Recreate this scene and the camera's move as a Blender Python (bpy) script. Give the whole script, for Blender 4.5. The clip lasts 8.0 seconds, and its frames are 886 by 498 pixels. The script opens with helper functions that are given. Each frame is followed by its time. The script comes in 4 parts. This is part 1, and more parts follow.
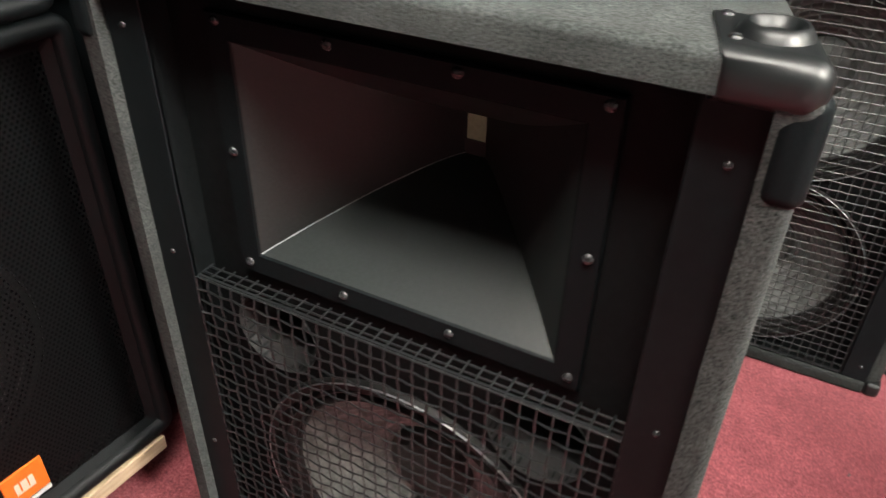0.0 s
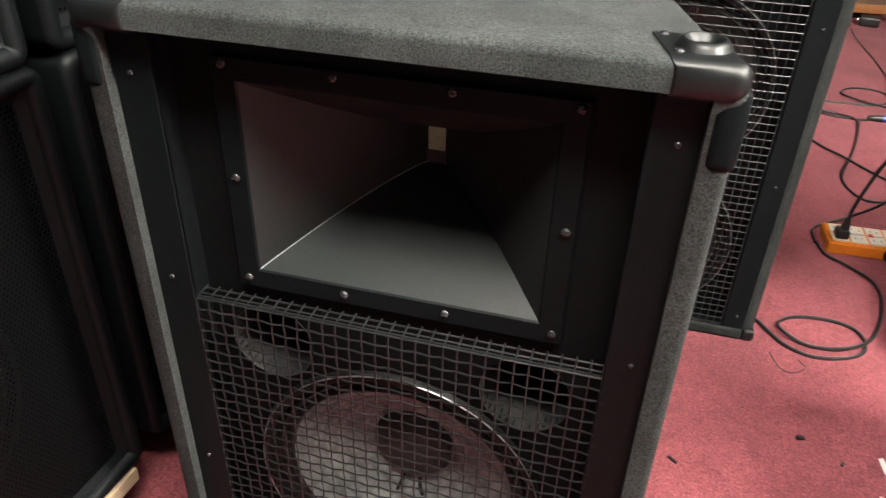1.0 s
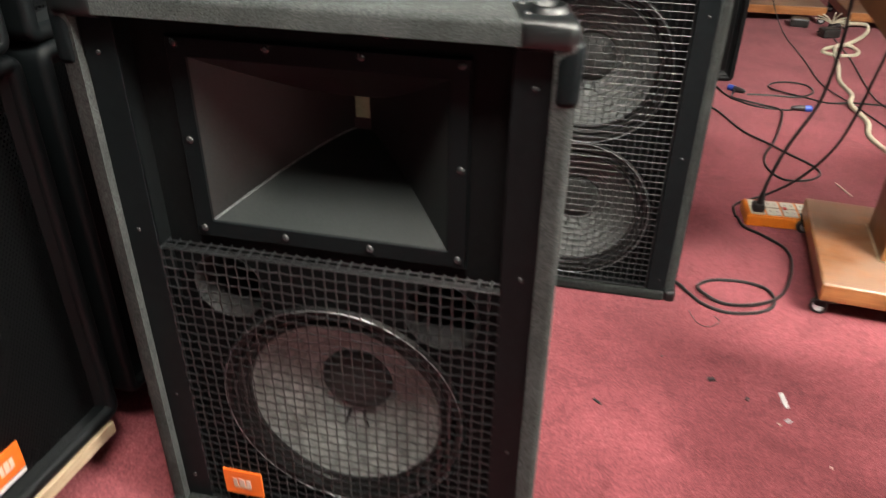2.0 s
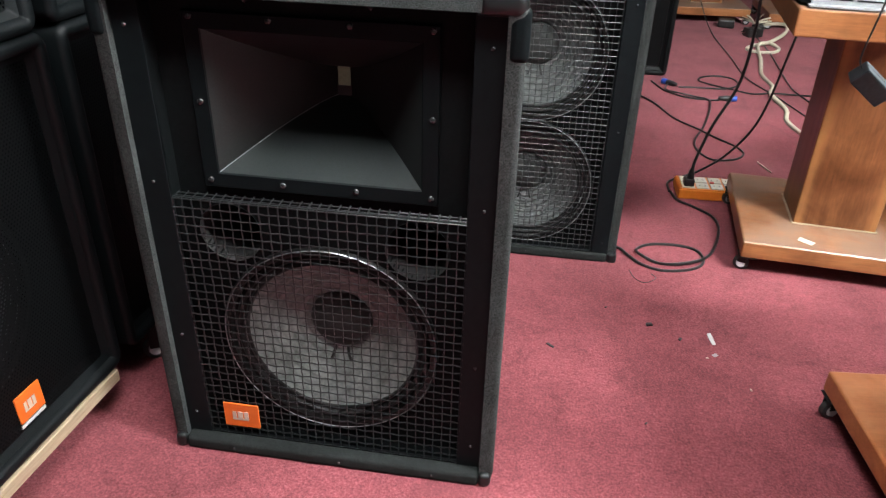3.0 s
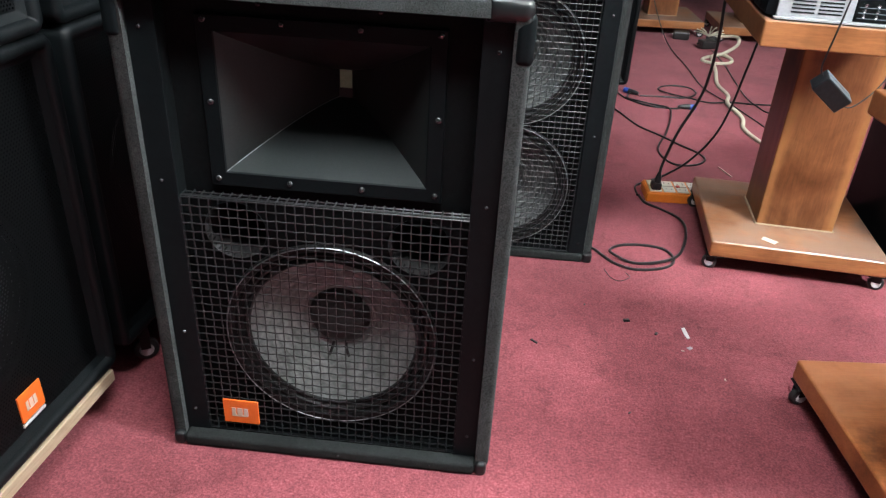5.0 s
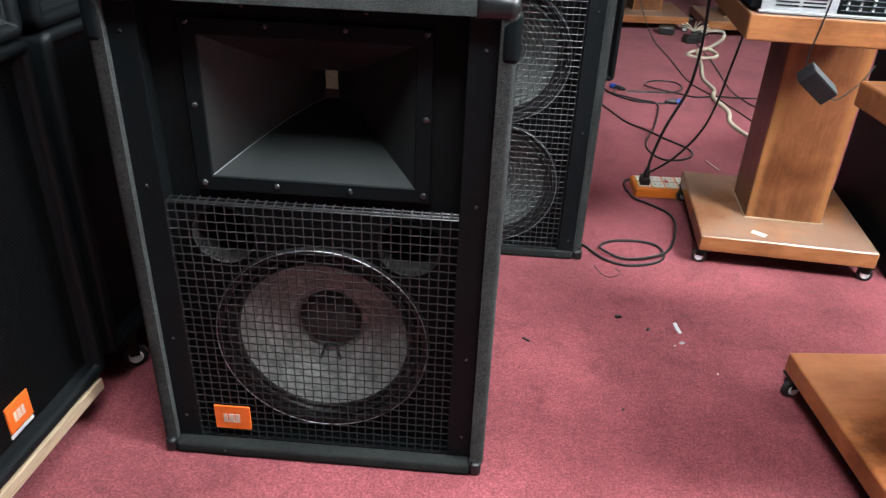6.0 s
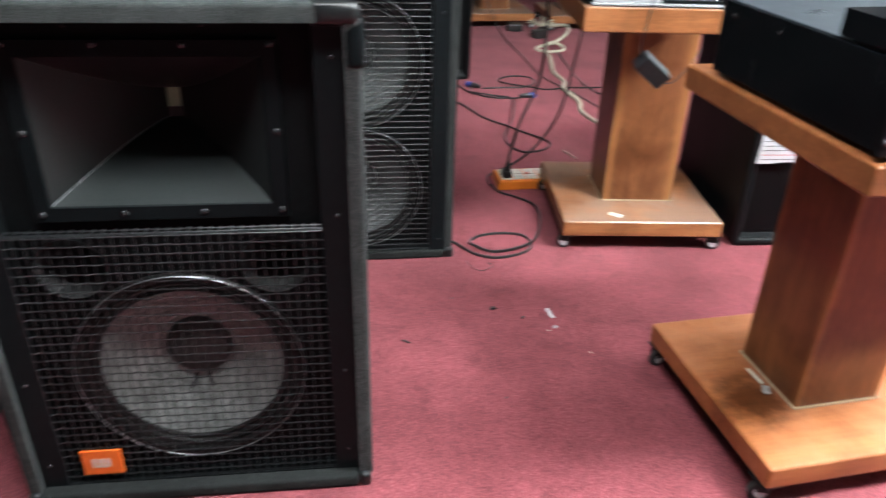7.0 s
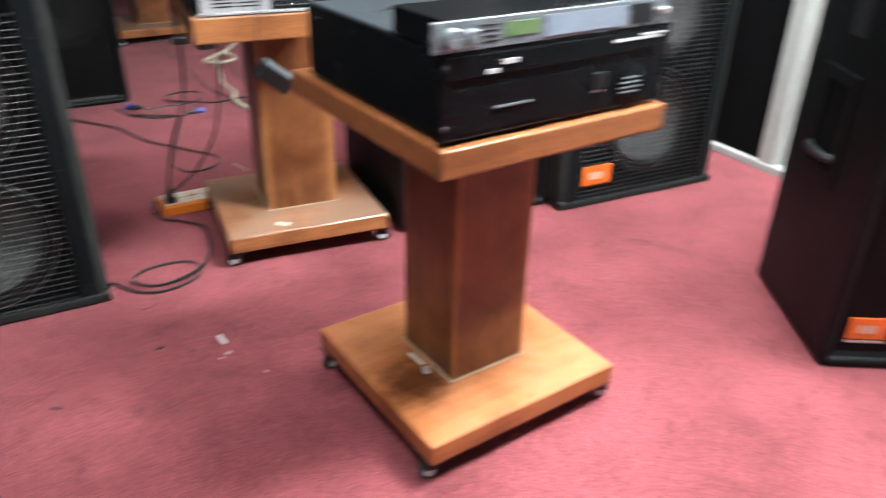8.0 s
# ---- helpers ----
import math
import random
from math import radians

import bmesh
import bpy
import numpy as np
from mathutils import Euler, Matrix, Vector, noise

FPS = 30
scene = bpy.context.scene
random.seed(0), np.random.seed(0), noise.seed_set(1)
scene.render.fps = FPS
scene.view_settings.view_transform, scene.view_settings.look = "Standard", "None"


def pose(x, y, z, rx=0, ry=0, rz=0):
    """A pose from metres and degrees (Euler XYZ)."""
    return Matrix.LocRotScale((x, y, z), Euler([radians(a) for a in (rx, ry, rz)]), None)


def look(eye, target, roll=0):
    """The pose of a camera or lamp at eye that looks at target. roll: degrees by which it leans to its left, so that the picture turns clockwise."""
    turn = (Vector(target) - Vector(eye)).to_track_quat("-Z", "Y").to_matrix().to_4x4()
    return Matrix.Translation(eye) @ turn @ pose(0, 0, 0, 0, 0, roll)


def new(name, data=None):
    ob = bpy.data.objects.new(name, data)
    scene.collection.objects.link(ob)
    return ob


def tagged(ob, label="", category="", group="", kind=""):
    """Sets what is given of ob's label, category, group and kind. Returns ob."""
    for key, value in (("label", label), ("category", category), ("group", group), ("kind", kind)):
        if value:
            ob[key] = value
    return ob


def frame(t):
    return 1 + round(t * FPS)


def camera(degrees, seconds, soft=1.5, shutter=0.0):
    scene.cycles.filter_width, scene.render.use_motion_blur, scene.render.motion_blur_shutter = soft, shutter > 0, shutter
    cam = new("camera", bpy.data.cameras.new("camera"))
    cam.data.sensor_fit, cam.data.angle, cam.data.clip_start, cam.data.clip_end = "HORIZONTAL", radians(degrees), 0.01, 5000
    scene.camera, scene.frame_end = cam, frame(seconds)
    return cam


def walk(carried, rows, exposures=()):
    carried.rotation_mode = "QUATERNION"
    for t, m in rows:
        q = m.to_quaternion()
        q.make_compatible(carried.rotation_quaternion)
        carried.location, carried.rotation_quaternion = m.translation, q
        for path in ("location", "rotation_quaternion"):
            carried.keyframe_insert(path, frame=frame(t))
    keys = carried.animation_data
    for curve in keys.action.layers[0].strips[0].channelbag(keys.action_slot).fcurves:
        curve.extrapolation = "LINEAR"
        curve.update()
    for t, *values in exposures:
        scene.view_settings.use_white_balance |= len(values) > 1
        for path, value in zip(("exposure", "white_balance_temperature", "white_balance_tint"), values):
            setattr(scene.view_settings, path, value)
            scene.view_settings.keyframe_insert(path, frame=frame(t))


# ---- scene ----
cam = camera(61.5, 8.0, 1.3, 0.55)
PATH = [
    (0, (0.306, -0.467, 1.039), (-0.449, 1.001, -0.09), 1.5),
    (0.5, (0.229, -0.574, 1.063), (-0.315, 1.0, -0.046), 2.0),
    (1, (0.228, -0.627, 1.082), (-0.196, 1.005, 0.005), 1.8),
    (1.5, (0.278, -0.669, 1.078), (-0.073, 0.994, 0.024), 1.8),
    (2, (0.346, -0.797, 1.089), (-0.024, 0.874, 0.055), 0.8),
    (2.2, (0.391, -0.87, 1.084), (0.04, 0.811, 0.056), 0.9),
    (3.3, (0.332, -1.044, 1.099), (0.125, 0.677, 0.1), 1.8),
    (3.5, (0.319, -1.063, 1.103), (0.135, 0.664, 0.112), 2.0),
    (4, (0.303, -1.082, 1.093), (0.165, 0.655, 0.111), 2.6),
    (4.5, (0.284, -1.086, 1.094), (0.158, 0.653, 0.114), 3.1),
    (6, (0.281, -1.076, 1.092), (0.185, 0.664, 0.11), 2.4),
    (6.5, (0.287, -1.075, 1.089), (0.288, 0.669, 0.111), 1.8),
    (6.8, (0.296, -1.076, 1.089), (0.418, 0.67, 0.12), 1.4),
    (7, (0.302, -1.073, 1.091), (0.529, 0.666, 0.13), 1.7),
    (7.3, (0.35, -1.081, 1.091), (0.789, 0.621, 0.14), 1.7),
    (7.6, (0.409, -1.087, 1.092), (1.008, 0.57, 0.145), 1.6),
    (7.8, (0.464, -1.082, 1.094), (1.187, 0.526, 0.147), 1.5),
    (8, (0.525, -1.095, 1.102), (1.389, 0.443, 0.16), 1.2),
]
walk(cam, [(t, look(eye, target, roll)) for t, eye, target, roll in PATH],
     [(0, 0.17, 6900, 8), (2.2, 0.12, 7000, 7), (3.3, -0.1, 5950, 5), (6.5, -0.1, 5950, 5), (7.5, -0.12, 6030, 5), (8, -0.16, 6150, 5)])

# world, room light and exposure
world = bpy.data.worlds.new("room_air")
world.use_nodes = True
scene.world = world
world.node_tree.nodes["Background"].inputs[0].default_value = (0.9, 0.95, 1.0, 1)
world.node_tree.nodes["Background"].inputs[1].default_value = 0.05
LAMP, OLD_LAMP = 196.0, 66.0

# ---- materials ----


def material(name, rough=0.5, metal=0.0, spec=0.5):
    m = bpy.data.materials.new(name)
    m.use_nodes = True
    b = m.node_tree.nodes["Principled BSDF"]
    b.inputs["Roughness"].default_value = rough
    b.inputs["Metallic"].default_value = metal
    b.inputs["Specular IOR Level"].default_value = spec
    return m, m.node_tree, b


def node(nt, kind, **values):
    n = nt.nodes.new(kind)
    for key, value in values.items():
        n.inputs[key.replace("_", " ")].default_value = value
    return n


def ramp(nt, source, stops):
    r = nt.nodes.new("ShaderNodeValToRGB")
    while len(r.color_ramp.elements) < len(stops):
        r.color_ramp.elements.new(0.5)
    for e, (at, c) in zip(r.color_ramp.elements, stops):
        e.position = at
        e.color = (*c, 1) if len(c) == 3 else (c[0], c[0], c[0], 1)
    nt.links.new(source, r.inputs[0])
    return r


def mixed(nt, a, b, how="MULTIPLY", factor=1.0):
    m = nt.nodes.new("ShaderNodeMix")
    m.data_type, m.blend_type = "RGBA", how
    m.inputs[0].default_value = factor
    nt.links.new(a, m.inputs[6])
    nt.links.new(b, m.inputs[7])
    return m.outputs[2]


def bumped(nt, b, source, strength, distance):
    n = nt.nodes.new("ShaderNodeBump")
    n.inputs["Strength"].default_value, n.inputs["Distance"].default_value = strength, distance
    nt.links.new(source, n.inputs["Height"])
    nt.links.new(n.outputs[0], b.inputs["Normal"])


def coords(nt, scale=(1, 1, 1)):
    c, m = nt.nodes.new("ShaderNodeTexCoord"), nt.nodes.new("ShaderNodeMapping")
    m.inputs["Scale"].default_value = scale
    nt.links.new(c.outputs["Object"], m.inputs[0])
    return m.outputs[0]


def speckled(name, dark, light, scale, rough, bump=0.3, distance=0.001, metal=0.0, spec=0.5, wear=0.25, broad=6.0, stretch=(1, 1, 1)):
    """Two scales of variation: fine grain of that scale and broad stains, with a fine relief."""
    m, nt, b = material(name, rough, metal, spec)
    at = coords(nt, stretch)
    fine = node(nt, "ShaderNodeTexNoise", Scale=scale, Detail=4.0, Roughness=0.65)
    wide = node(nt, "ShaderNodeTexNoise", Scale=broad, Detail=5.0, Roughness=0.6)
    nt.links.new(at, fine.inputs["Vector"])
    nt.links.new(at, wide.inputs["Vector"])
    grain = ramp(nt, fine.outputs["Fac"], [(0.3, dark), (0.7, light)])
    stain = ramp(nt, wide.outputs["Fac"], [(0.3, (1 - wear,)), (0.7, (1.0,))])
    nt.links.new(mixed(nt, grain.outputs[0], stain.outputs[0]), b.inputs["Base Color"])
    gloss = nt.nodes.new("ShaderNodeMapRange")
    gloss.inputs["To Min"].default_value, gloss.inputs["To Max"].default_value = max(rough - 0.1, 0.03), min(rough + 0.12, 1)
    nt.links.new(wide.outputs["Fac"], gloss.inputs["Value"])
    nt.links.new(gloss.outputs[0], b.inputs["Roughness"])
    if bump:
        bumped(nt, b, fine.outputs["Fac"], bump, distance)
    return m


def carpet_material():
    m, nt, b = material("red_carpet", 0.95, 0, 0.15)
    at = coords(nt)
    pile = node(nt, "ShaderNodeTexNoise", Scale=190.0, Detail=4.0, Roughness=0.75)
    tuft = node(nt, "ShaderNodeTexNoise", Scale=60.0, Detail=3.0, Roughness=0.6)
    wide = node(nt, "ShaderNodeTexNoise", Scale=2.2, Detail=6.0, Roughness=0.65)
    dirt = node(nt, "ShaderNodeTexNoise", Scale=7.0, Detail=6.0, Roughness=0.7, Distortion=0.6)
    for n in (pile, tuft, wide, dirt):
        nt.links.new(at, n.inputs["Vector"])
    c = ramp(nt, pile.outputs["Fac"], [(0.3, (0.095, 0.021, 0.027)), (0.5, (0.206, 0.051, 0.062)), (0.72, (0.335, 0.104, 0.117))]).outputs[0]
    c = mixed(nt, c, ramp(nt, tuft.outputs["Fac"], [(0.3, (0.8,)), (0.7, (1.12,))]).outputs[0])
    c = mixed(nt, c, ramp(nt, wide.outputs["Fac"], [(0.36, (0.66, 0.62, 0.62)), (0.62, (1.1, 1.1, 1.1))]).outputs[0])
    c = mixed(nt, c, ramp(nt, dirt.outputs["Fac"], [(0.3, (0.68, 0.66, 0.66)), (0.45, (1.0, 1.0, 1.0)), (0.68, (1.0, 1.0, 1.0)), (0.78, (1.2, 1.25, 1.25))]).outputs[0])
    nt.links.new(c, b.inputs["Base Color"])
    b.inputs["Sheen Weight"].default_value, b.inputs["Sheen Roughness"].default_value = 0.25, 0.5
    b.inputs["Sheen Tint"].default_value = (0.9, 0.5, 0.55, 1)
    bumped(nt, b, pile.outputs["Fac"], 0.5, 0.003)
    return m


def wood_material(name, dark, light, axis=2, rough=0.35, blotch=0.45, worn=0.0, dust=(0.07, 0.036, 0.018), spread=(0.52, 0.66), spot=None, rubbed=None):
    m, nt, b = material(name, rough, 0, 0.2)
    stretch = [9.0, 9.0, 9.0]
    stretch[axis] = 0.9
    at, plain = coords(nt, stretch), coords(nt)
    vary = nt.nodes.new("ShaderNodeObjectInfo")
    shift = nt.nodes.new("ShaderNodeVectorMath")
    shift.operation = "ADD"
    nt.links.new(at, shift.inputs[0])
    nt.links.new(vary.outputs["Random"], shift.inputs[1])
    grain = node(nt, "ShaderNodeTexNoise", Scale=3.0, Detail=8.0, Roughness=0.6, Distortion=0.9)
    pore = node(nt, "ShaderNodeTexNoise", Scale=28.0, Detail=3.0, Roughness=0.6)
    wide = node(nt, "ShaderNodeTexNoise", Scale=5.0, Detail=4.0, Roughness=0.55, Distortion=0.4)
    for n in (grain, pore):
        nt.links.new(shift.outputs[0], n.inputs["Vector"])
    nt.links.new(plain, wide.inputs["Vector"])
    c = ramp(nt, grain.outputs["Fac"], [(0.25, dark), (0.5, [(p + q) / 2 for p, q in zip(dark, light)]), (0.72, light)]).outputs[0]
    c = mixed(nt, c, ramp(nt, pore.outputs["Fac"], [(0.3, (0.82,)), (0.6, (1.0,))]).outputs[0])
    c = mixed(nt, c, ramp(nt, wide.outputs["Fac"], [(0.33, (1 - blotch, 1 - blotch * 1.1, 1 - blotch * 1.15)), (0.55, (1, 1, 1))]).outputs[0])
    # Tint on upward faces: dust on the dusty boards, painted sheen on the orange ones.
    if worn:
        scuff = node(nt, "ShaderNodeTexNoise", Scale=3.4, Detail=7.0, Roughness=0.68, Distortion=0.3)
        nt.links.new(plain, scuff.inputs["Vector"])
        dull = nt.nodes.new("ShaderNodeMix")
        dull.data_type = "RGBA"
        dull.inputs[7].default_value = (*dust, 1)
        facing = nt.nodes.new("ShaderNodeSeparateXYZ")
        nt.links.new(nt.nodes.new("ShaderNodeNewGeometry").outputs["True Normal"], facing.inputs[0])
        dust_sheen = nt.nodes.new("ShaderNodeMath")
        dust_sheen.operation, dust_sheen.use_clamp = "MULTIPLY", True
        nt.links.new(ramp(nt, scuff.outputs["Fac"], [(spread[0], (0.0,)), (spread[1], (worn,))]).outputs[0], dust_sheen.inputs[0])
        nt.links.new(facing.outputs[2], dust_sheen.inputs[1])
        nt.links.new(dust_sheen.outputs[0], dull.inputs[0])
        nt.links.new(c, dull.inputs[6])
        c = dull.outputs[2]
    if spot:
        away = nt.nodes.new("ShaderNodeVectorMath")
        away.operation = "DISTANCE"
        away.inputs[1].default_value = (spot[0], spot[1], 0.1)
        warp = node(nt, "ShaderNodeTexNoise", Scale=22.0, Detail=5.0, Roughness=0.65)
        nt.links.new(plain, warp.inputs["Vector"])
        nt.links.new(plain, away.inputs[0])
        edge = nt.nodes.new("ShaderNodeMath")
        edge.operation = "MULTIPLY_ADD"
        edge.inputs[1].default_value = spot[2] * 2.2
        nt.links.new(warp.outputs["Fac"], edge.inputs[0])
        nt.links.new(away.outputs["Value"], edge.inputs[2])
        stain = ramp(nt, edge.outputs[0], [(spot[2] * 2.0, (0.3, 0.26, 0.24)), (spot[2] * 3.0, (1, 1, 1))])
        c = mixed(nt, c, stain.outputs[0])
    if rubbed:
        part_of = nt.nodes.new("ShaderNodeSeparateXYZ")
        nt.links.new(plain, part_of.inputs[0])
        sides = []
        for k in (0, 1):
            size = nt.nodes.new("ShaderNodeMath")
            size.operation = "ABSOLUTE"
            nt.links.new(part_of.outputs[k], size.inputs[0])
            sides.append(size.outputs[0])
        least = nt.nodes.new("ShaderNodeMath")
        least.operation = "MINIMUM"
        nt.links.new(sides[0], least.inputs[0])
        nt.links.new(sides[1], least.inputs[1])
        ragged = nt.nodes.new("ShaderNodeMath")
        ragged.operation = "MULTIPLY_ADD"
        ragged.inputs[1].default_value = 0.04
        nt.links.new(wide.outputs["Fac"], ragged.inputs[0])
        nt.links.new(least.outputs[0], ragged.inputs[2])
        pale = nt.nodes.new("ShaderNodeMix")
        pale.data_type = "RGBA"
        pale.inputs[7].default_value = (*rubbed, 1)
        nt.links.new(ramp(nt, ragged.outputs[0], [(0.096, (0.0,)), (0.118, (0.75,))]).outputs[0], pale.inputs[0])
        nt.links.new(c, pale.inputs[6])
        c = pale.outputs[2]
    nt.links.new(c, b.inputs["Base Color"])
    r = nt.nodes.new("ShaderNodeMapRange")
    r.inputs["To Min"].default_value, r.inputs["To Max"].default_value = rough - 0.1, rough + 0.15
    nt.links.new(wide.outputs["Fac"], r.inputs["Value"])
    nt.links.new(r.outputs[0], b.inputs["Roughness"])
    b.inputs["Coat Weight"].default_value, b.inputs["Coat Roughness"].default_value = 0.35, 0.24
    bumped(nt, b, pore.outputs["Fac"], 0.12, 0.001)
    return m


def perforated_material(name, pitch, colour):
    """Black steel sheet with round holes in staggered rows, on a sheet in the x-z plane."""
    m, nt, b = material(name, 0.5, 0, 0.2)
    b.inputs["Base Color"].default_value = (*colour, 1)
    c = nt.nodes.new("ShaderNodeTexCoord")
    s = nt.nodes.new("ShaderNodeSeparateXYZ")
    nt.links.new(c.outputs["Object"], s.inputs[0])

    def calc(op, a, v):
        n = nt.nodes.new("ShaderNodeMath")
        n.operation = op
        for i, q in enumerate((a, v)):
            if isinstance(q, (int, float)):
                n.inputs[i].default_value = q
            else:
                nt.links.new(q, n.inputs[i])
        return n.outputs[0]
    gap = []
    for dx in (0.0, 0.5):
        u = calc("SUBTRACT", calc("FRACT", calc("ADD", calc("DIVIDE", s.outputs[0], pitch), 100 + dx), 0), 0.5)
        v = calc("SUBTRACT", calc("FRACT", calc("ADD", calc("DIVIDE", s.outputs[2], pitch * 1.732), 100 + dx), 0), 0.5)
        v = calc("MULTIPLY", v, 1.732)
        gap.append(calc("ADD", calc("MULTIPLY", u, u), calc("MULTIPLY", v, v)))
    hole = calc("LESS_THAN", calc("MINIMUM", gap[0], gap[1]), 0.31 ** 2)
    clear = nt.nodes.new("ShaderNodeBsdfTransparent")
    mix = nt.nodes.new("ShaderNodeMixShader")
    nt.links.new(hole, mix.inputs[0])
    nt.links.new(b.outputs[0], mix.inputs[1])
    nt.links.new(clear.outputs[0], mix.inputs[2])
    nt.links.new(mix.outputs[0], nt.nodes["Material Output"].inputs["Surface"])
    return m


def glow_material(name, colour, strength):
    m, nt, b = material(name)
    b.inputs["Base Color"].default_value = (0.9, 0.9, 0.9, 1)
    b.inputs["Emission Color"].default_value = (*colour, 1)
    b.inputs["Emission Strength"].default_value = strength
    return m


def felt_material(name="grey_felt_cover", tone=1.0):
    m, nt, b = material(name, 0.95, 0, 0.15)
    at = coords(nt)
    fine = node(nt, "ShaderNodeTexNoise", Scale=520.0, Detail=3.0, Roughness=0.7)
    clump = node(nt, "ShaderNodeTexNoise", Scale=75.0, Detail=4.0, Roughness=0.6, Distortion=0.5)
    wide = node(nt, "ShaderNodeTexNoise", Scale=14.0, Detail=5.0, Roughness=0.6)
    for n in (fine, clump, wide):
        nt.links.new(at, n.inputs["Vector"])
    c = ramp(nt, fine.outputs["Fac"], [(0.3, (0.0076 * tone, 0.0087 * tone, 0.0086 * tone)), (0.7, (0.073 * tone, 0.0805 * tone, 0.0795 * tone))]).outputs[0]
    c = mixed(nt, c, ramp(nt, clump.outputs["Fac"], [(0.3, (0.82,)), (0.7, (1.1,))]).outputs[0])
    c = mixed(nt, c, ramp(nt, wide.outputs["Fac"], [(0.3, (0.7,)), (0.7, (1.15,))]).outputs[0])
    nt.links.new(c, b.inputs["Base Color"])
    bumped(nt, b, mixed(nt, fine.outputs["Fac"], clump.outputs["Fac"], "ADD"), 0.4, 0.0018)
    return m


CARPET = carpet_material()
FELT = felt_material(tone=0.98)
BLACK_FELT = felt_material("black_felt_cover", 0.6)
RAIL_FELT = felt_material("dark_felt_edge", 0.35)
PAINT = speckled("black_textured_paint", (0.0016, 0.0026, 0.0031), (0.0033, 0.005, 0.0058), 320, 0.48, 0.5, 0.001, spec=0.2)
FLANGE = speckled("black_moulded_flange", (0.0034, 0.0049, 0.0056), (0.0058, 0.0079, 0.0088), 300, 0.5, 0.15, 0.0004, wear=0.2, spec=0.07)
BAFFLE = speckled("matt_black_board", (0.003, 0.0038, 0.0041), (0.0058, 0.0072, 0.0078), 120, 0.6, 0.3, 0.001, spec=0.07)
STRIP = speckled("black_steel_strip", (0.003, 0.0046, 0.0054), (0.005, 0.0072, 0.0082), 60, 0.5, 0.15, 0.0005, spec=0.12)
HORN = speckled("dark_moulded_plastic", (0.0145, 0.0172, 0.0172), (0.0188, 0.022, 0.022), 300, 0.36, 0.15, 0.0004, wear=0.12, spec=0.2)
PLASTIC = speckled("black_plastic", (0.0036, 0.0048, 0.0052), (0.0064, 0.008, 0.0086), 150, 0.38, 0.1, 0.0003, wear=0.2, spec=0.45)
RING = speckled("black_cast_ring", (0.006, 0.006, 0.006), (0.012, 0.012, 0.012), 150, 0.5, 0.2, 0.0005, spec=0.25)
# Bright metal for the highlights on the woofer rims.
CUP = speckled("rim_highlight_metal", (0.25, 0.26, 0.27), (0.46, 0.47, 0.48), 120, 0.38, 0.2, 0.0004, metal=0.9)
SCREW = speckled("dark_steel_screw", (0.012, 0.013, 0.014), (0.03, 0.031, 0.033), 400, 0.25, 0.1, 0.0003, spec=0.55)
WIRE = speckled("black_enamelled_wire", (0.005, 0.0062, 0.0068), (0.011, 0.0132, 0.0145), 200, 0.34, 0.1, 0.0003, spec=0.52)
CONE = speckled("grey_paper_cone", (0.135, 0.153, 0.146), (0.33, 0.355, 0.342), 60, 0.85, 0.6, 0.003, wear=0.4, broad=14)
SURROUND = speckled("black_cloth_surround", (0.006, 0.006, 0.006), (0.015, 0.015, 0.015), 200, 0.45, 0.3, 0.001, spec=0.35)
CAP = speckled("dark_dust_cap", (0.027, 0.029, 0.028), (0.06, 0.062, 0.06), 120, 0.6, 0.3, 0.001, spec=0.2)
PORT = speckled("grey_port_tube", (0.011, 0.0112, 0.0112), (0.022, 0.0224, 0.0224), 60, 0.7, 0.2, 0.001)
THROAT = speckled("khaki_throat", (0.26, 0.36, 0.21), (0.34, 0.46, 0.28), 150, 0.5, 0.2, 0.0005)
BADGE = speckled("orange_badge", (0.595, 0.105, 0.0105), (0.651, 0.133, 0.0175), 60, 0.4, 0.05, 0.0003, wear=0.08)
PALE = speckled("pale_badge_print", (0.5525, 0.403, 0.325), (0.6175, 0.4875, 0.403), 60, 0.45, 0.0)
WHITE = speckled("white_paper", (0.4464, 0.4526, 0.465), (0.527, 0.5332, 0.5456), 40, 0.7, 0.1, 0.0005, wear=0.1)
PINE = speckled("pale_pine", (0.3, 0.216, 0.132), (0.432, 0.336, 0.228), 14, 0.7, 0.3, 0.001, stretch=(1, 12, 12))
WOOD = wood_material("varnished_brown_wood", (0.15, 0.055, 0.021), (0.24, 0.094, 0.037), 2, 0.36, 0.5, rubbed=(0.33, 0.15, 0.055))
# The salmon tint on its upward faces paints in the varnish's sheen.
WOOD_TOP = wood_material("varnished_orange_board", (0.28, 0.09, 0.028), (0.41, 0.148, 0.05), 0, 0.34, 0.3, 0.42, (0.46, 0.22, 0.125), (0.38, 0.62), (-0.165, -0.055, 0.05))
WOOD_DUSTY = wood_material("dusty_brown_board", (0.23, 0.084, 0.03), (0.36, 0.148, 0.058), 0, 0.34, 0.42, 0.85, (0.2, 0.128, 0.093), (0.36, 0.54))
WOOD_TRAY = wood_material("varnished_brown_tray", (0.2, 0.07, 0.025), (0.31, 0.12, 0.044), 0, 0.36, 0.4)
WHEEL = speckled("black_rubber", (0.012, 0.012, 0.012), (0.03, 0.03, 0.03), 120, 0.55, 0.2, 0.0005)
CHROME = speckled("bright_zinc", (0.5, 0.5, 0.5), (0.7, 0.7, 0.7), 80, 0.25, 0.1, 0.0003, metal=1.0)
CABLE = speckled("black_cable_rubber", (0.01, 0.01, 0.01), (0.022, 0.022, 0.022), 90, 0.38, 0.1, 0.0005)
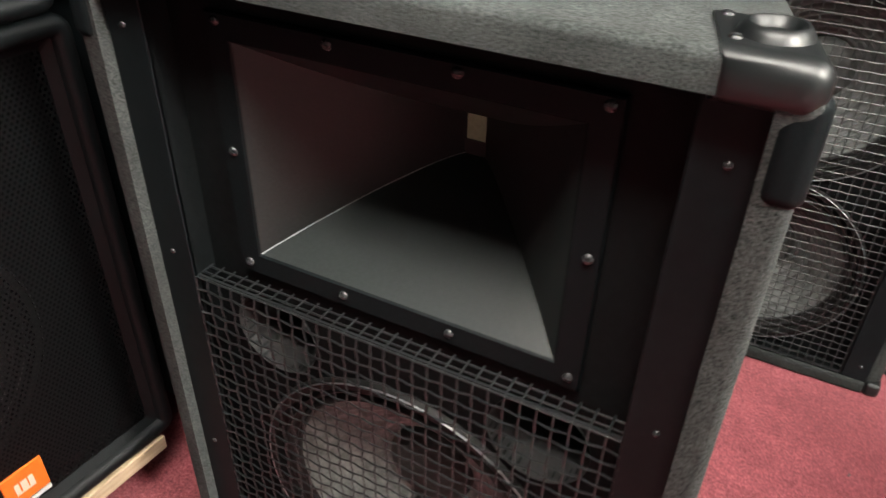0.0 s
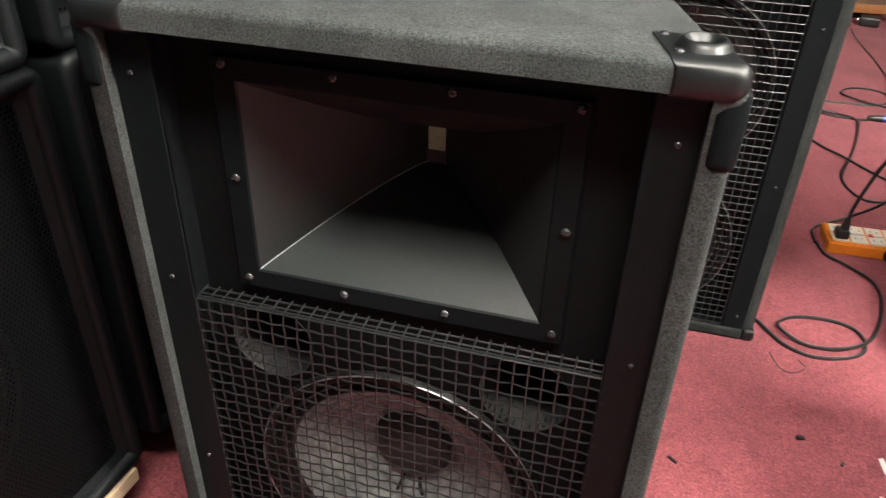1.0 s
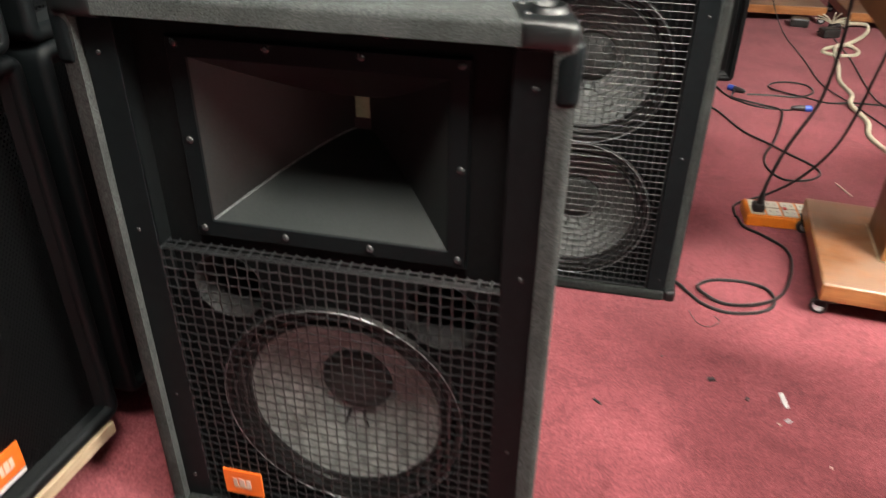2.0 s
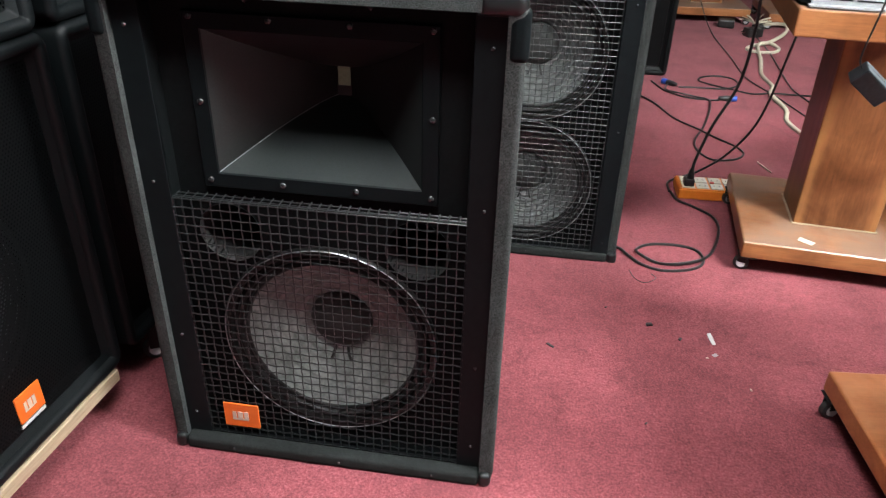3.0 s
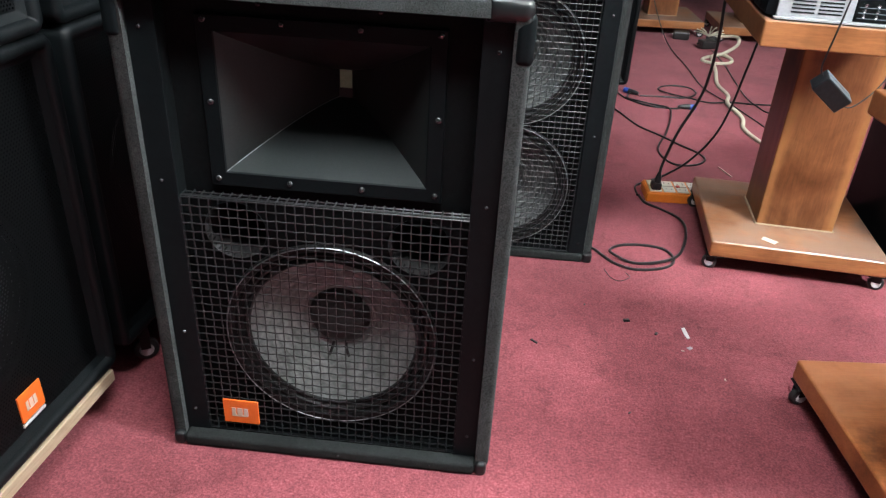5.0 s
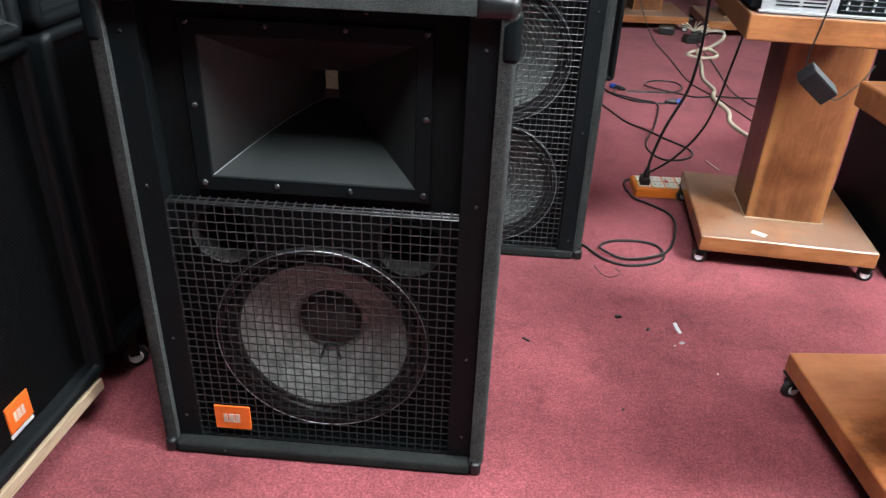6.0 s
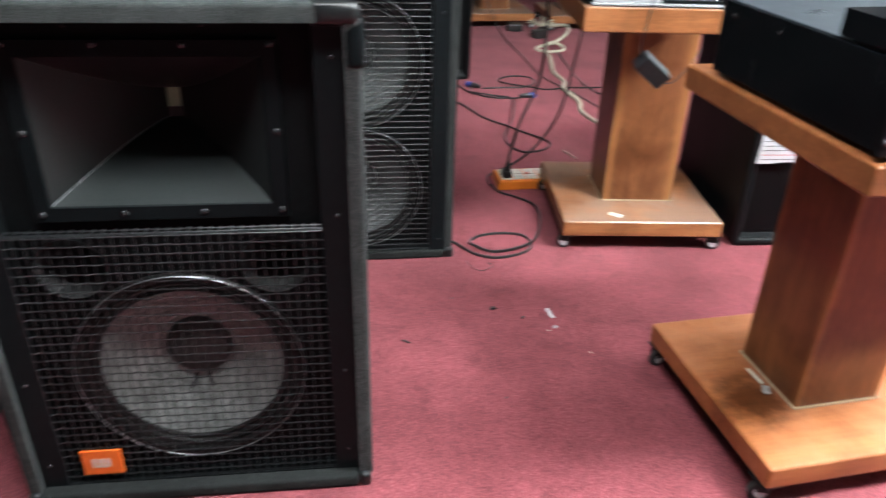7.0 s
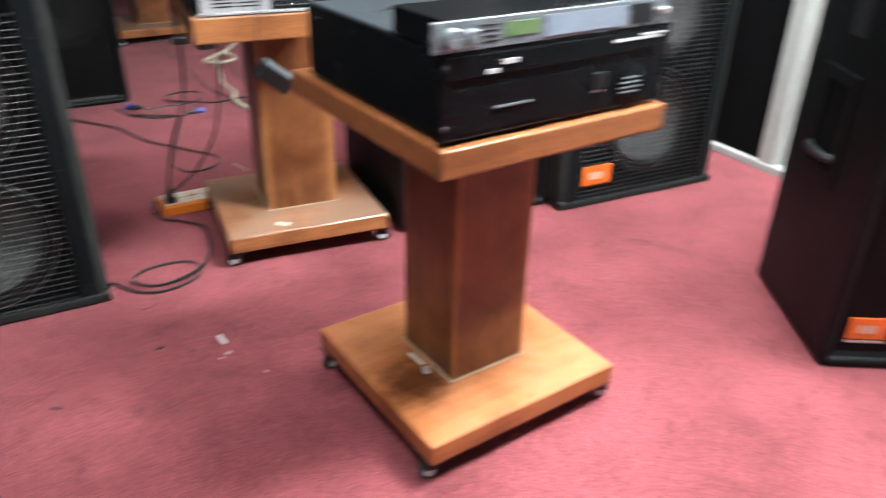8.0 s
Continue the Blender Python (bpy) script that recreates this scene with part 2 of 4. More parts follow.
CREAM = speckled("cream_cable", (0.52, 0.47, 0.35), (0.64, 0.59, 0.46), 90, 0.5, 0.1, 0.0005)
ORANGE = speckled("orange_plastic", (0.595, 0.154, 0.014), (0.665, 0.196, 0.021), 60, 0.35, 0.1, 0.0005, wear=0.15)
SOCKET = speckled("cream_plastic", (0.5, 0.49, 0.43), (0.58, 0.57, 0.51), 60, 0.4, 0.05, 0.0003)
RED = speckled("red_plastic", (0.42, 0.028, 0.021), (0.49, 0.042, 0.028), 60, 0.4, 0.05, 0.0003)
BLUE = speckled("blue_plastic", (0.024, 0.064, 0.4), (0.048, 0.112, 0.52), 60, 0.35, 0.05, 0.0003)
SILVER = speckled("brushed_silver_panel", (0.135, 0.16, 0.18), (0.19, 0.215, 0.235), 60, 0.25, 0.1, 0.0003, metal=0.15, stretch=(0.2, 6, 6))
# Blue-grey in place of the reflection on the black amplifier's glossy top.
LID_SHEEN = speckled("lid_with_reflection", (0.03, 0.037, 0.044), (0.042, 0.05, 0.058), 40, 0.3, 0.05, 0.0003, wear=0.1)
BLUEGREY = speckled("pale_blue_grey_window", (0.19, 0.235, 0.3), (0.235, 0.285, 0.36), 40, 0.15, 0.0, wear=0.1)
MIDCONE = speckled("grey_brown_paper_cone", (0.06, 0.064, 0.063), (0.135, 0.144, 0.141), 80, 0.85, 0.5, 0.002, wear=0.3, broad=14)
DARKCONE = speckled("dark_paper_cone", (0.036, 0.0369, 0.0378), (0.081, 0.0828, 0.0846), 90, 0.85, 0.5, 0.002, wear=0.3, broad=14)
GREYMETAL = speckled("light_grey_painted_steel", (0.248, 0.2542, 0.2666), (0.3224, 0.3286, 0.341), 80, 0.45, 0.1, 0.0004, wear=0.12)
AMPBLACK = speckled("black_amp_case", (0.003, 0.0038, 0.0046), (0.005, 0.0062, 0.0074), 200, 0.24, 0.06, 0.0003, spec=0.12)
LCD = speckled("green_display", (0.1, 0.18, 0.075), (0.14, 0.24, 0.1), 30, 0.3, 0.0)
# Lighter than the adapter's body: reflected light put into the colour.
ADAPTER_LIT = speckled("lit_adapter_top", (0.05, 0.066, 0.075), (0.075, 0.096, 0.106), 90, 0.35, 0.1, 0.0004, wear=0.15)
GREY_BRICK = speckled("dark_grey_plastic", (0.009, 0.0105, 0.0125), (0.017, 0.0194, 0.0224), 100, 0.35, 0.15, 0.0004, spec=0.3)
MIDPAINT = speckled("grey_paint", (0.066, 0.066, 0.066), (0.09, 0.09, 0.09), 30, 0.8, 0.2, 0.001, wear=0.1, broad=1.5)
CEILING = speckled("grey_ceiling_board", (0.42, 0.42, 0.42), (0.47, 0.47, 0.47), 30, 0.9, 0.2, 0.001, wear=0.1, broad=1.5)
WALLPAINT = speckled("off_white_paint", (0.3, 0.31, 0.3), (0.35, 0.36, 0.35), 30, 0.7, 0.2, 0.001, wear=0.1, broad=1.5)
DARKPANEL = speckled("black_acoustic_panel", (0.00324, 0.00324, 0.00378), (0.00675, 0.00675, 0.00729), 200, 0.85, 0.4, 0.002, spec=0.03)
PERF = perforated_material("perforated_black_steel", 0.0072, (0.0018, 0.0023, 0.0027))
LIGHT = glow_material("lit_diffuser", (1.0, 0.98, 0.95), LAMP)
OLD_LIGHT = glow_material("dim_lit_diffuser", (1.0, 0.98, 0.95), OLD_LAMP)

# ---- mesh helpers ----


def part(name, bm, mat, parent, label="", smooth=False):
    me = bpy.data.meshes.new(name)
    bmesh.ops.recalc_face_normals(bm, faces=bm.faces)
    bm.to_mesh(me)
    bm.free()
    me.materials.append(mat)
    if smooth:
        for p in me.polygons:
            p.use_smooth = True
        me.set_sharp_from_angle(angle=radians(38))
    ob = new(name, me)
    ob.parent = parent
    if label:
        tagged(ob, label)
    return ob


def twin(ob, m, parent):
    """Another object on the same mesh, under parent."""
    o = new(ob.name.split(".")[0], ob.data)
    o.parent = parent
    o.matrix_basis = m
    return o


def thing(name, m, label, category, group="", kind=""):
    ob = new(name)
    ob.empty_display_size = 0.05
    ob.matrix_basis = m
    return tagged(ob, label, category, group, kind)


def box(x0, x1, y0, y1, z0, z1, bevel=0.0, segments=2, bm=None):
    b = bmesh.new()
    bmesh.ops.create_cube(b, size=1)
    for v in b.verts:
        v.co = Vector((x0 + (v.co.x + 0.5) * (x1 - x0), y0 + (v.co.y + 0.5) * (y1 - y0), z0 + (v.co.z + 0.5) * (z1 - z0)))
    if bevel:
        bmesh.ops.bevel(b, geom=b.edges[:], offset=bevel, segments=segments, profile=0.5, affect="EDGES")
    return join(bm, b)


def join(bm, b):
    if bm is None:
        return b
    me = bpy.data.meshes.new("joined")
    b.to_mesh(me)
    b.free()
    bm.from_mesh(me)
    bpy.data.meshes.remove(me)
    return bm


def moved(bm, m):
    bmesh.ops.transform(bm, matrix=m, verts=bm.verts)
    return bm


def skin(bm, loops, closed=True, cap0=False, cap1=False):
    rings = [[bm.verts.new(p) for p in loop] for loop in loops]
    n = len(rings[0])
    for a, b in zip(rings, rings[1:]):
        for i in range(n if closed else n - 1):
            j = (i + 1) % n
            bm.faces.new((a[i], a[j], b[j], b[i]))
    if cap0:
        bm.faces.new(rings[0])
    if cap1:
        bm.faces.new(rings[-1])
    return bm


def lathe(profile, centre=(0, 0, 0), axis="y", n=40, bm=None, cap0=False, cap1=False):
    """Turns (radius, along) pairs round an axis through centre."""
    b = bmesh.new()
    loops = []
    for r, a in profile:
        loop = []
        for i in range(n):
            c, s = math.cos(2 * math.pi * i / n) * r, math.sin(2 * math.pi * i / n) * r
            p = {"y": (c, a, s), "z": (c, s, a), "x": (a, c, s)}[axis]
            loop.append(Vector(p) + Vector(centre))
        loops.append(loop)
    skin(b, loops, True, cap0, cap1)
    return join(bm, b)


def rounded(x0, x1, z0, z1, r, y, n=5, cut=0.0):
    loop = []
    for cx, cz, a0 in ((x1 - r, z1 - r, 0), (x0 + r, z1 - r, 90), (x0 + r, z0 + r, 180), (x1 - r, z0 + r, 270)):
        for i in range(n):
            a = radians(a0 + 90 * i / (n - 1))
            loop.append((cx + r * math.cos(a), y, cz + r * math.sin(a)))
        if cut and a0 in (90, 270):
            loop.append((x0 if a0 == 90 else x1, y, cut))
    return loop


def glide(points, steps=8):
    """A smooth line through the points."""
    p = [Vector(q) for q in points]
    p = [2 * p[0] - p[1], *p, 2 * p[-1] - p[-2]]
    out = []
    for a, b, c, d in zip(p, p[1:], p[2:], p[3:]):
        for i in range(steps):
            t = i / steps
            out.append(0.5 * (2 * b + (c - a) * t + (2 * a - 5 * b + 4 * c - d) * t * t + (3 * b - a - 3 * c + d) * t ** 3))
    out.append(p[-2])
    return out


def tube(points, r, n=8, bm=None):
    b = bmesh.new()
    loops = []
    side = None
    for i, p in enumerate(points):
        way = (points[min(i + 1, len(points) - 1)] - points[max(i - 1, 0)]).normalized()
        if side is None:
            side = way.orthogonal().normalized()
        side = (side - way * side.dot(way)).normalized()
        up = way.cross(side)
        loops.append([p + r * (math.cos(2 * math.pi * k / n) * side + math.sin(2 * math.pi * k / n) * up) for k in range(n)])
    skin(b, loops, True, True, True)
    return join(bm, b)


def holed(x0, x1, z0, z1, y, holes, depth, n=40):
    """A board in the x-z plane with round holes (x, z, r)."""
    bm = bmesh.new()
    edges = []

    def ring(points):
        vs = [bm.verts.new(p) for p in points]
        for a, b in zip(vs, vs[1:] + vs[:1]):
            edges.append(bm.edges.new((a, b)))
    ring([(x0, y, z0), (x1, y, z0), (x1, y, z1), (x0, y, z1)])
    for hx, hz, r in holes:
        ring([(hx + r * math.cos(2 * math.pi * i / n), y, hz + r * math.sin(2 * math.pi * i / n)) for i in range(n)])
    bmesh.ops.triangle_fill(bm, use_beauty=True, use_dissolve=False, edges=edges)
    got = bmesh.ops.extrude_face_region(bm, geom=bm.faces[:])
    bmesh.ops.translate(bm, vec=(0, depth, 0), verts=[g for g in got["geom"] if isinstance(g, bmesh.types.BMVert)])
    return bm


def framed(x0, x1, z0, z1, h, y, depth):
    """A board in the x-z plane with one oblong opening h = (x0, x1, z0, z1)."""
    def four(a, b, c, d, q):
        return [(a, q, c), (b, q, c), (b, q, d), (a, q, d)]
    loops = [four(x0, x1, z0, z1, y), four(*h, y), four(*h, y + depth), four(x0, x1, z0, z1, y + depth), four(x0, x1, z0, z1, y)]
    bm = skin(bmesh.new(), loops)
    bmesh.ops.remove_doubles(bm, verts=bm.verts, dist=1e-6)
    return bm


# ---- kinds of things ----


def screw_head(r=0.006):
    bm = lathe([(r * 0.02, -0.55 * r), (r * 0.5, -0.5 * r), (r * 0.85, -0.25 * r), (r, 0.05 * r), (r, 0.5 * r)], n=14, cap0=True)
    box(-0.6 * r, 0.6 * r, -0.62 * r, -0.4 * r, -0.1 * r, 0.1 * r, bm=bm)
    return bm


def screws(parent, places, r=0.006):
    first = part("screw", screw_head(r), SCREW, parent, "small domed steel screw", True)
    first.location = places[0]
    for p in places[1:]:
        twin(first, pose(*p), parent)


def woofer(parent, x, z, r, y):
    """A paper-cone woofer with a gasket ring, set in the board at y."""
    w = part("woofer", lathe([(r * 0.8, y + 0.012), (r * 0.985, y + 0.012), (r * 1.005, y + 0.004), (r * 1.0, y - 0.007), (r * 0.985, y - 0.011),
                              (r * 0.935, y - 0.010), (r * 0.93, y + 0.002)], (x, 0, z), n=72), RING, parent, "black cast ring of a loudspeaker woofer", True)
    prof = []
    for i in range(25):
        t = i / 24
        prof.append((r * (0.935 - 0.15 * t), y + 0.002 + 0.004 * math.sin(t * 4 * math.pi) + 0.004 * t))
    part("surround", lathe(prof, (x, 0, z), n=72), SURROUND, w, "black pleated cloth surround", True)
    prof = [(r * (0.785 - 0.49 * t), y + 0.006 + 0.07 * t ** 0.85 + 0.0016 * math.sin(t * 46)) for t in [i / 30 for i in range(31)]]
    part("cone", lathe(prof, (x, 0, z), n=72), {0.2: CONE, 0.183: MIDCONE}.get(r, DARKCONE), w, "ribbed grey paper cone", True)
    prof = [(max(r * 0.305 * math.cos(a), 0.0005), y + 0.075 - 0.026 * math.sin(a)) for a in [radians(90 * i / 10) for i in range(11)]]
    part("dust_cap", lathe(prof, (x, 0, z), n=40, cap1=True), CAP, w, "dark domed dust cap", True)
    for q in (-1, 1):
        part("lead_wire", tube(glide([(x + q * r * 0.06, y + 0.066, z - r * 0.3), (x + q * r * 0.075, y + 0.058, z - r * 0.36), (x + q * r * 0.1, y + 0.056, z - r * 0.43)], 4), r * 0.016, 6), SURROUND, w, "short black lead wire", True)
    # Thin bead added for the ring's highlight, bright on the larger wire-grille woofers.
    part("rim_bead", lathe([(r * 0.976, y - 0.0115), (r * 0.982, y - 0.013), (r * 0.988, y - 0.0115), (r * 0.982, y - 0.0095)], (x, 0, z), n=72), CUP if r in (0.2, 0.183) else RING, w, "thin bead for the highlight along the ring's edge", True)
    return w


def wire_grille(parent, x0, x1, z0, z1, y, pitch, back, rw=0.0012):
    """Welded wire mesh, each wire a piece of its own, folded back at its top edge."""
    g = part("grille", framed(x0 - 0.001, x1 + 0.001, z0 - 0.001, z1 + 0.001, (x0 + 0.0003, x1 - 0.0003, z0 + 0.0003, z1 - 0.0003), y + 0.003, 0.003), WIRE, parent, "black welded wire mesh grille")
    nx, nz = round((x1 - x0) / pitch), round((z1 - z0) / pitch)
    px, pz, a = (x1 - x0) / nx, (z1 - z0) / nz, rw * 0.85
    for odd in (0, 1):
        up = [Vector((0, a * math.cos(math.pi * (k / 4 + odd)), pz * k / 4)) for k in range(4 * nz - 1)]
        up += [Vector((0, 0.0012, z1 - z0 - 0.001)), Vector((0, 0.004, z1 - z0)), Vector((0, back, z1 - z0))]
        first = None
        for i in range(odd, nx + 1, 2):
            m = pose(x0 + px * i, y, z0)
            if first is None:
                first = part("wire", tube(up, rw, 6), WIRE, g, "", True)
                first.matrix_basis = m
            else:
                twin(first, m, g)
        along = [Vector((px * k / 4, -a * math.cos(math.pi * (k / 4 + odd)), 0)) for k in range(4 * nx + 1)]
        first = None
        for i in range(odd, nz, 2):
            m = pose(x0, y, z0 + pz * i)
            if first is None:
                first = part("wire", tube(along, rw, 6), WIRE, g, "", True)
                first.matrix_basis = m
            else:
                twin(first, m, g)
    for i in range(3):
        part("wire", tube([Vector((x0 - 0.003, y + rw * 1.7 + i * 0.011, z1 - 0.0015)), Vector((x1 + 0.003, y + rw * 1.7 + i * 0.011, z1 - 0.0015))], rw, 6), WIRE, g, "", True)
    return g


def badge(parent, x, z, y, w, h, tail=False):
    b = part("badge", box(x - w / 2, x + w / 2, y - 0.004, y, z - h / 2, z + h / 2, 0.0012), BADGE, parent, "orange maker's badge with pale print")
    bars = box(x - w * 0.26, x + w * 0.2, y - 0.0046, y - 0.003, z - h * 0.2, z - h * 0.14)
    for i, (u, q) in enumerate(((-0.2, 0.11), (-0.03, 0.15), (0.14, 0.12))):
        bars = box(x + w * (u - q / 2), x + w * (u + q / 2), y - 0.0046, y - 0.003, z - h * 0.17, z + h * 0.17, bm=bars)
    part("print", bars, PALE, b, "pale worn print")
    if tail:
        part("caption", box(x - w / 2, x + w / 2, y - 0.002, y, z - h * 0.5 - 0.011, z - h * 0.5 - 0.004), WHITE, b, "narrow white caption strip")


def corner_guard(parent, side, W, H, x0, proud=0.0, taper=0.0):
    """Moulded corner with a stacking cup on its top."""
    s = side
    lo, hi = sorted((s * x0, s * (W / 2 - 0.003)))
    front = -0.02 - 0.5 * proud
    bm = box(lo, hi, front, 0.045, H - 0.034, H + 0.002)
    out = max(abs(lo), abs(hi))
    worn = [e for e in bm.edges if all(v.co.y < front + 0.004 for v in e.verts) or all(abs(v.co.x) > out - 0.001 for v in e.verts)]
    bmesh.ops.bevel(bm, geom=worn, offset=0.015, segments=6, profile=0.5, affect="EDGES")
    lo, hi = sorted((s * (W / 2 - 0.028), s * (W / 2 + 0.0015)))
    leg = box(lo, hi, -0.005 - proud, 0.042, H - 0.095, H - 0.018, 0.011, 6)
    for v in [*bm.verts, *leg.verts]:
        v.co.x -= s * taper * max(v.co.y, -0.01)
    g = part("corner_guard", bm, PLASTIC, parent, "rounded glossy black plastic corner guard", True)
    part("guard_leg", leg, FLANGE, g, "matt black lower leg of the guard", True)
    c = (s * (x0 + W / 2) / 2 - s * (0.001 + taper * 0.014), 0.014, H)
    part("stacking_cup", lathe([(0.0005, 0.0026), (0.0105, 0.0028), (0.0125, 0.0045), (0.0145, 0.0078), (0.0165, 0.0092), (0.0185, 0.0088), (0.021, 0.006), (0.0235, 0.0016)], c, "z", 36, cap0=True), PLASTIC, g, "raised round stacking cup", True)
    for dy in (0.025, -0.02):
        part("guard_screw", moved(screw_head(0.0045), pose(s * (abs(x0) + 0.008 - taper * (c[1] + dy)), c[1] + dy, H + 0.002, -90)), SCREW, g, "", True)


def felt_shell(parent, W, D, H, inner, lip0, lip1, mat=FELT, nose=0.022, proud=0.0, taper=0.0):
    """A felt-covered box open at the front; its rounded front edge stands proud of the lip that carries the strips."""
    X, I, C = W / 2, inner, H - 0.043
    loops = [rounded(-X + 0.02, X - 0.02, 0.02, H - 0.02, 0.01, D, cut=C), rounded(-X + 0.004, X - 0.004, 0.004, H - 0.004, 0.02, D - 0.004, cut=C)]
    for a in (0, 22, 45, 67, 90):
        i = nose * (1 - math.cos(radians(a)))
        loops.append(rounded(-X + i, X - i, i * 0.2, H - i, max(0.026 - i, 0.004), nose - 0.002 - proud - nose * math.sin(radians(a)), cut=C))
    if proud:
        s = X - 0.026
        loops += [rounded(-s, s, lip0 - 0.008, H - lip1 + 0.004, 0.003, -0.002 - proud, cut=C), rounded(-s, s, lip0 - 0.008, H - lip1 + 0.004, 0.003, -0.002, cut=C)]
    loops += [rounded(-I, I, lip0, H - lip1, 0.002, -0.002, cut=C), rounded(-I, I, lip0, H - lip1, 0.002, 0.03, cut=C)]
    bm = skin(bmesh.new(), loops, True, True)
    for v in bm.verts:
        if v.co.z > H - 0.04 and v.co.y < 0.029:
            v.co.y -= 0.015 - proud * 0.55
        v.co.x *= 1 - taper * max(v.co.y - 0.031, 0.0) / X
    return part("shell", bm, mat, parent, "box covered in grey felt", True)


def stage_cabinet(m, name, label, W, D, H, woofers, wr, grille, holes=(), horn=False, tag=None, guards=True, strips=(), strip_screws=()):
    """A felt-covered loudspeaker with a wire grille; the origin lies at the foot of its front, which looks along -y."""
    c = thing(name, m, label, "loudspeaker", "loudspeakers in the shop")
    inner = W / 2 - 0.069
    proud, taper = (0.018, 0.287) if horn else (0.0, 0.0)
    felt_shell(c, W, D, H, inner, 0.027, 0.032, FELT if horn else BLACK_FELT, 0.009 if horn else 0.022, proud, taper)
    part("reveal", framed(-inner, inner, 0.027, H - 0.032, (-inner + 0.002, inner - 0.002, 0.029, H - 0.034), -0.004, 0.031), BAFFLE, c, "black inner edge of the box")
    cut = [(x, z, wr * 0.94) for x, z in woofers] + list(holes)
    gx0, gx1, gz0, gz1 = grille
    board = 0.028
    z_split = gz1 + 0.012 if horn else H - 0.032
    part("baffle", holed(-inner, inner, 0.027, z_split, board, cut, 0.018), BAFFLE, c, "matt black front board")
    for x, z in woofers:
        woofer(c, x, z, wr, board + 0.004)
    for x, z, r in holes:
        part("port", lathe([(r * 1.02, board - 0.003), (r, board - 0.001), (r * 0.99, board + 0.16), (0.001, board + 0.165)], (x, 0, z), n=36), PORT, c, "grey round bass port", True)
    wire_grille(c, gx0, gx1, gz0, gz1, -0.004, 0.0163, board)
    for s in (-1, 1):
        a, b = sorted((s * (inner - 0.002), s * (W / 2 - 0.025)))
        part("side_strip", box(a, b, -0.006, 0.0, 0.02, H - 0.03, 0.0015), STRIP, c, "satin black steel strip")
        screws(c, [(s * (inner + 0.024), -0.006, z) for z in strip_screws], 0.0037)
        if guards:
            corner_guard(c, s, W, H, inner if horn else inner - 0.012, proud, taper)
        lo, hi = sorted((s * (W / 2 - 0.026), s * (W / 2 + (-0.003 if horn else 0.0015))))
        part("foot_guard", box(lo, hi, -0.0135 - proud, 0.03 if horn else 0.06, 0.0, 0.031, 0.009, 4), PLASTIC, c, "black plastic bottom corner")
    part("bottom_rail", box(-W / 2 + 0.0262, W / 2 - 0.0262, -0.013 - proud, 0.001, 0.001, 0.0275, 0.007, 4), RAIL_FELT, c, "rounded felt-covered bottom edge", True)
    screws(c, [(x, -0.013 - proud, 0.014) for x in (-0.19, 0.02, 0.2)], 0.003)
    if tag:
        badge(c, tag[0], tag[1], -0.006, tag[2], tag[3])
    return c, inner


def horn_flare(parent, half, z0, z1, top, board):
    """A rectangular constant-directivity horn, moulded in one with its flange."""
    zc, H2, W2 = 0.697, 0.115, 0.166
    part("upper_baffle", framed(-half, half, z0, top, (-0.186, 0.186, 0.567, z1 - 0.006), board, 0.018), BAFFLE, parent, "matt black upper front board")
    bm = bmesh.new()
    y0, depth = 0.0195, 0.172

    def rect(w, h, y, dz=0.0):
        pts = []
        for (ax, az), (bx, bz) in (((-w, -h), (w, -h)), ((w, -h), (w, h)), ((w, h), (-w, h)), ((-w, h), (-w, -h))):
            for i in range(8):
                t = i / 8
                pts.append((ax + (bx - ax) * t, y, zc + dz + az + (bz - az) * t))
        return pts
    loops = [rect(0.193, 0.141, board + 0.002), rect(0.193, 0.141, y0 + 0.002), rect(0.1915, 0.1395, y0), rect(W2 + 0.002, H2 + 0.002, y0), rect(W2, H2, y0 + 0.0025)]
    for i in range(1, 25):
        t = i / 24
        loops.append(rect(0.0105 + (W2 - 0.0105) * (1 - t) ** 0.95, 0.0248 + (H2 - 0.0248) * (1 - t) ** 1.22, y0 + 0.0025 + depth * t, -0.0042 * t))
    h = part("horn", skin(bm, loops[4:]), HORN, parent, "dark grey moulded rectangular horn")
    rim = part("flange", skin(bmesh.new(), loops[:5]), FLANGE, h, "matt black mounting flange")
    for p in rim.data.polygons:
        p.use_smooth = False
    for p in h.data.polygons:
        p.use_smooth = False
    edge = [Vector(q[0]) for q in loops[4:]]
    part("seam", tube([q + Vector((0.0006, 0, 0.0006)) for q in edge], 0.0006, 6), GREYMETAL, h, "fine pale moulding seam", True)
    part("throat", box(-0.0125, 0.0125, y0 + depth + 0.002, y0 + depth + 0.02, zc - 0.012, zc + 0.026), THROAT, h, "khaki throat of the driver")
    part("throat_ramp", box(-0.0125, 0.0125, y0 + depth + 0.0005, y0 + depth + 0.018, zc - 0.034, zc - 0.0125), HORN, h, "dark ramp below the throat")
    spots = [(x, y0, z) for z in (zc - 0.128, zc + 0.133) for x in (-0.181, -0.06, 0.061, 0.182)] + [(-0.181, y0, zc + 0.004), (0.183, y0, zc + 0.002)]
    screws(h, spots, 0.0058)


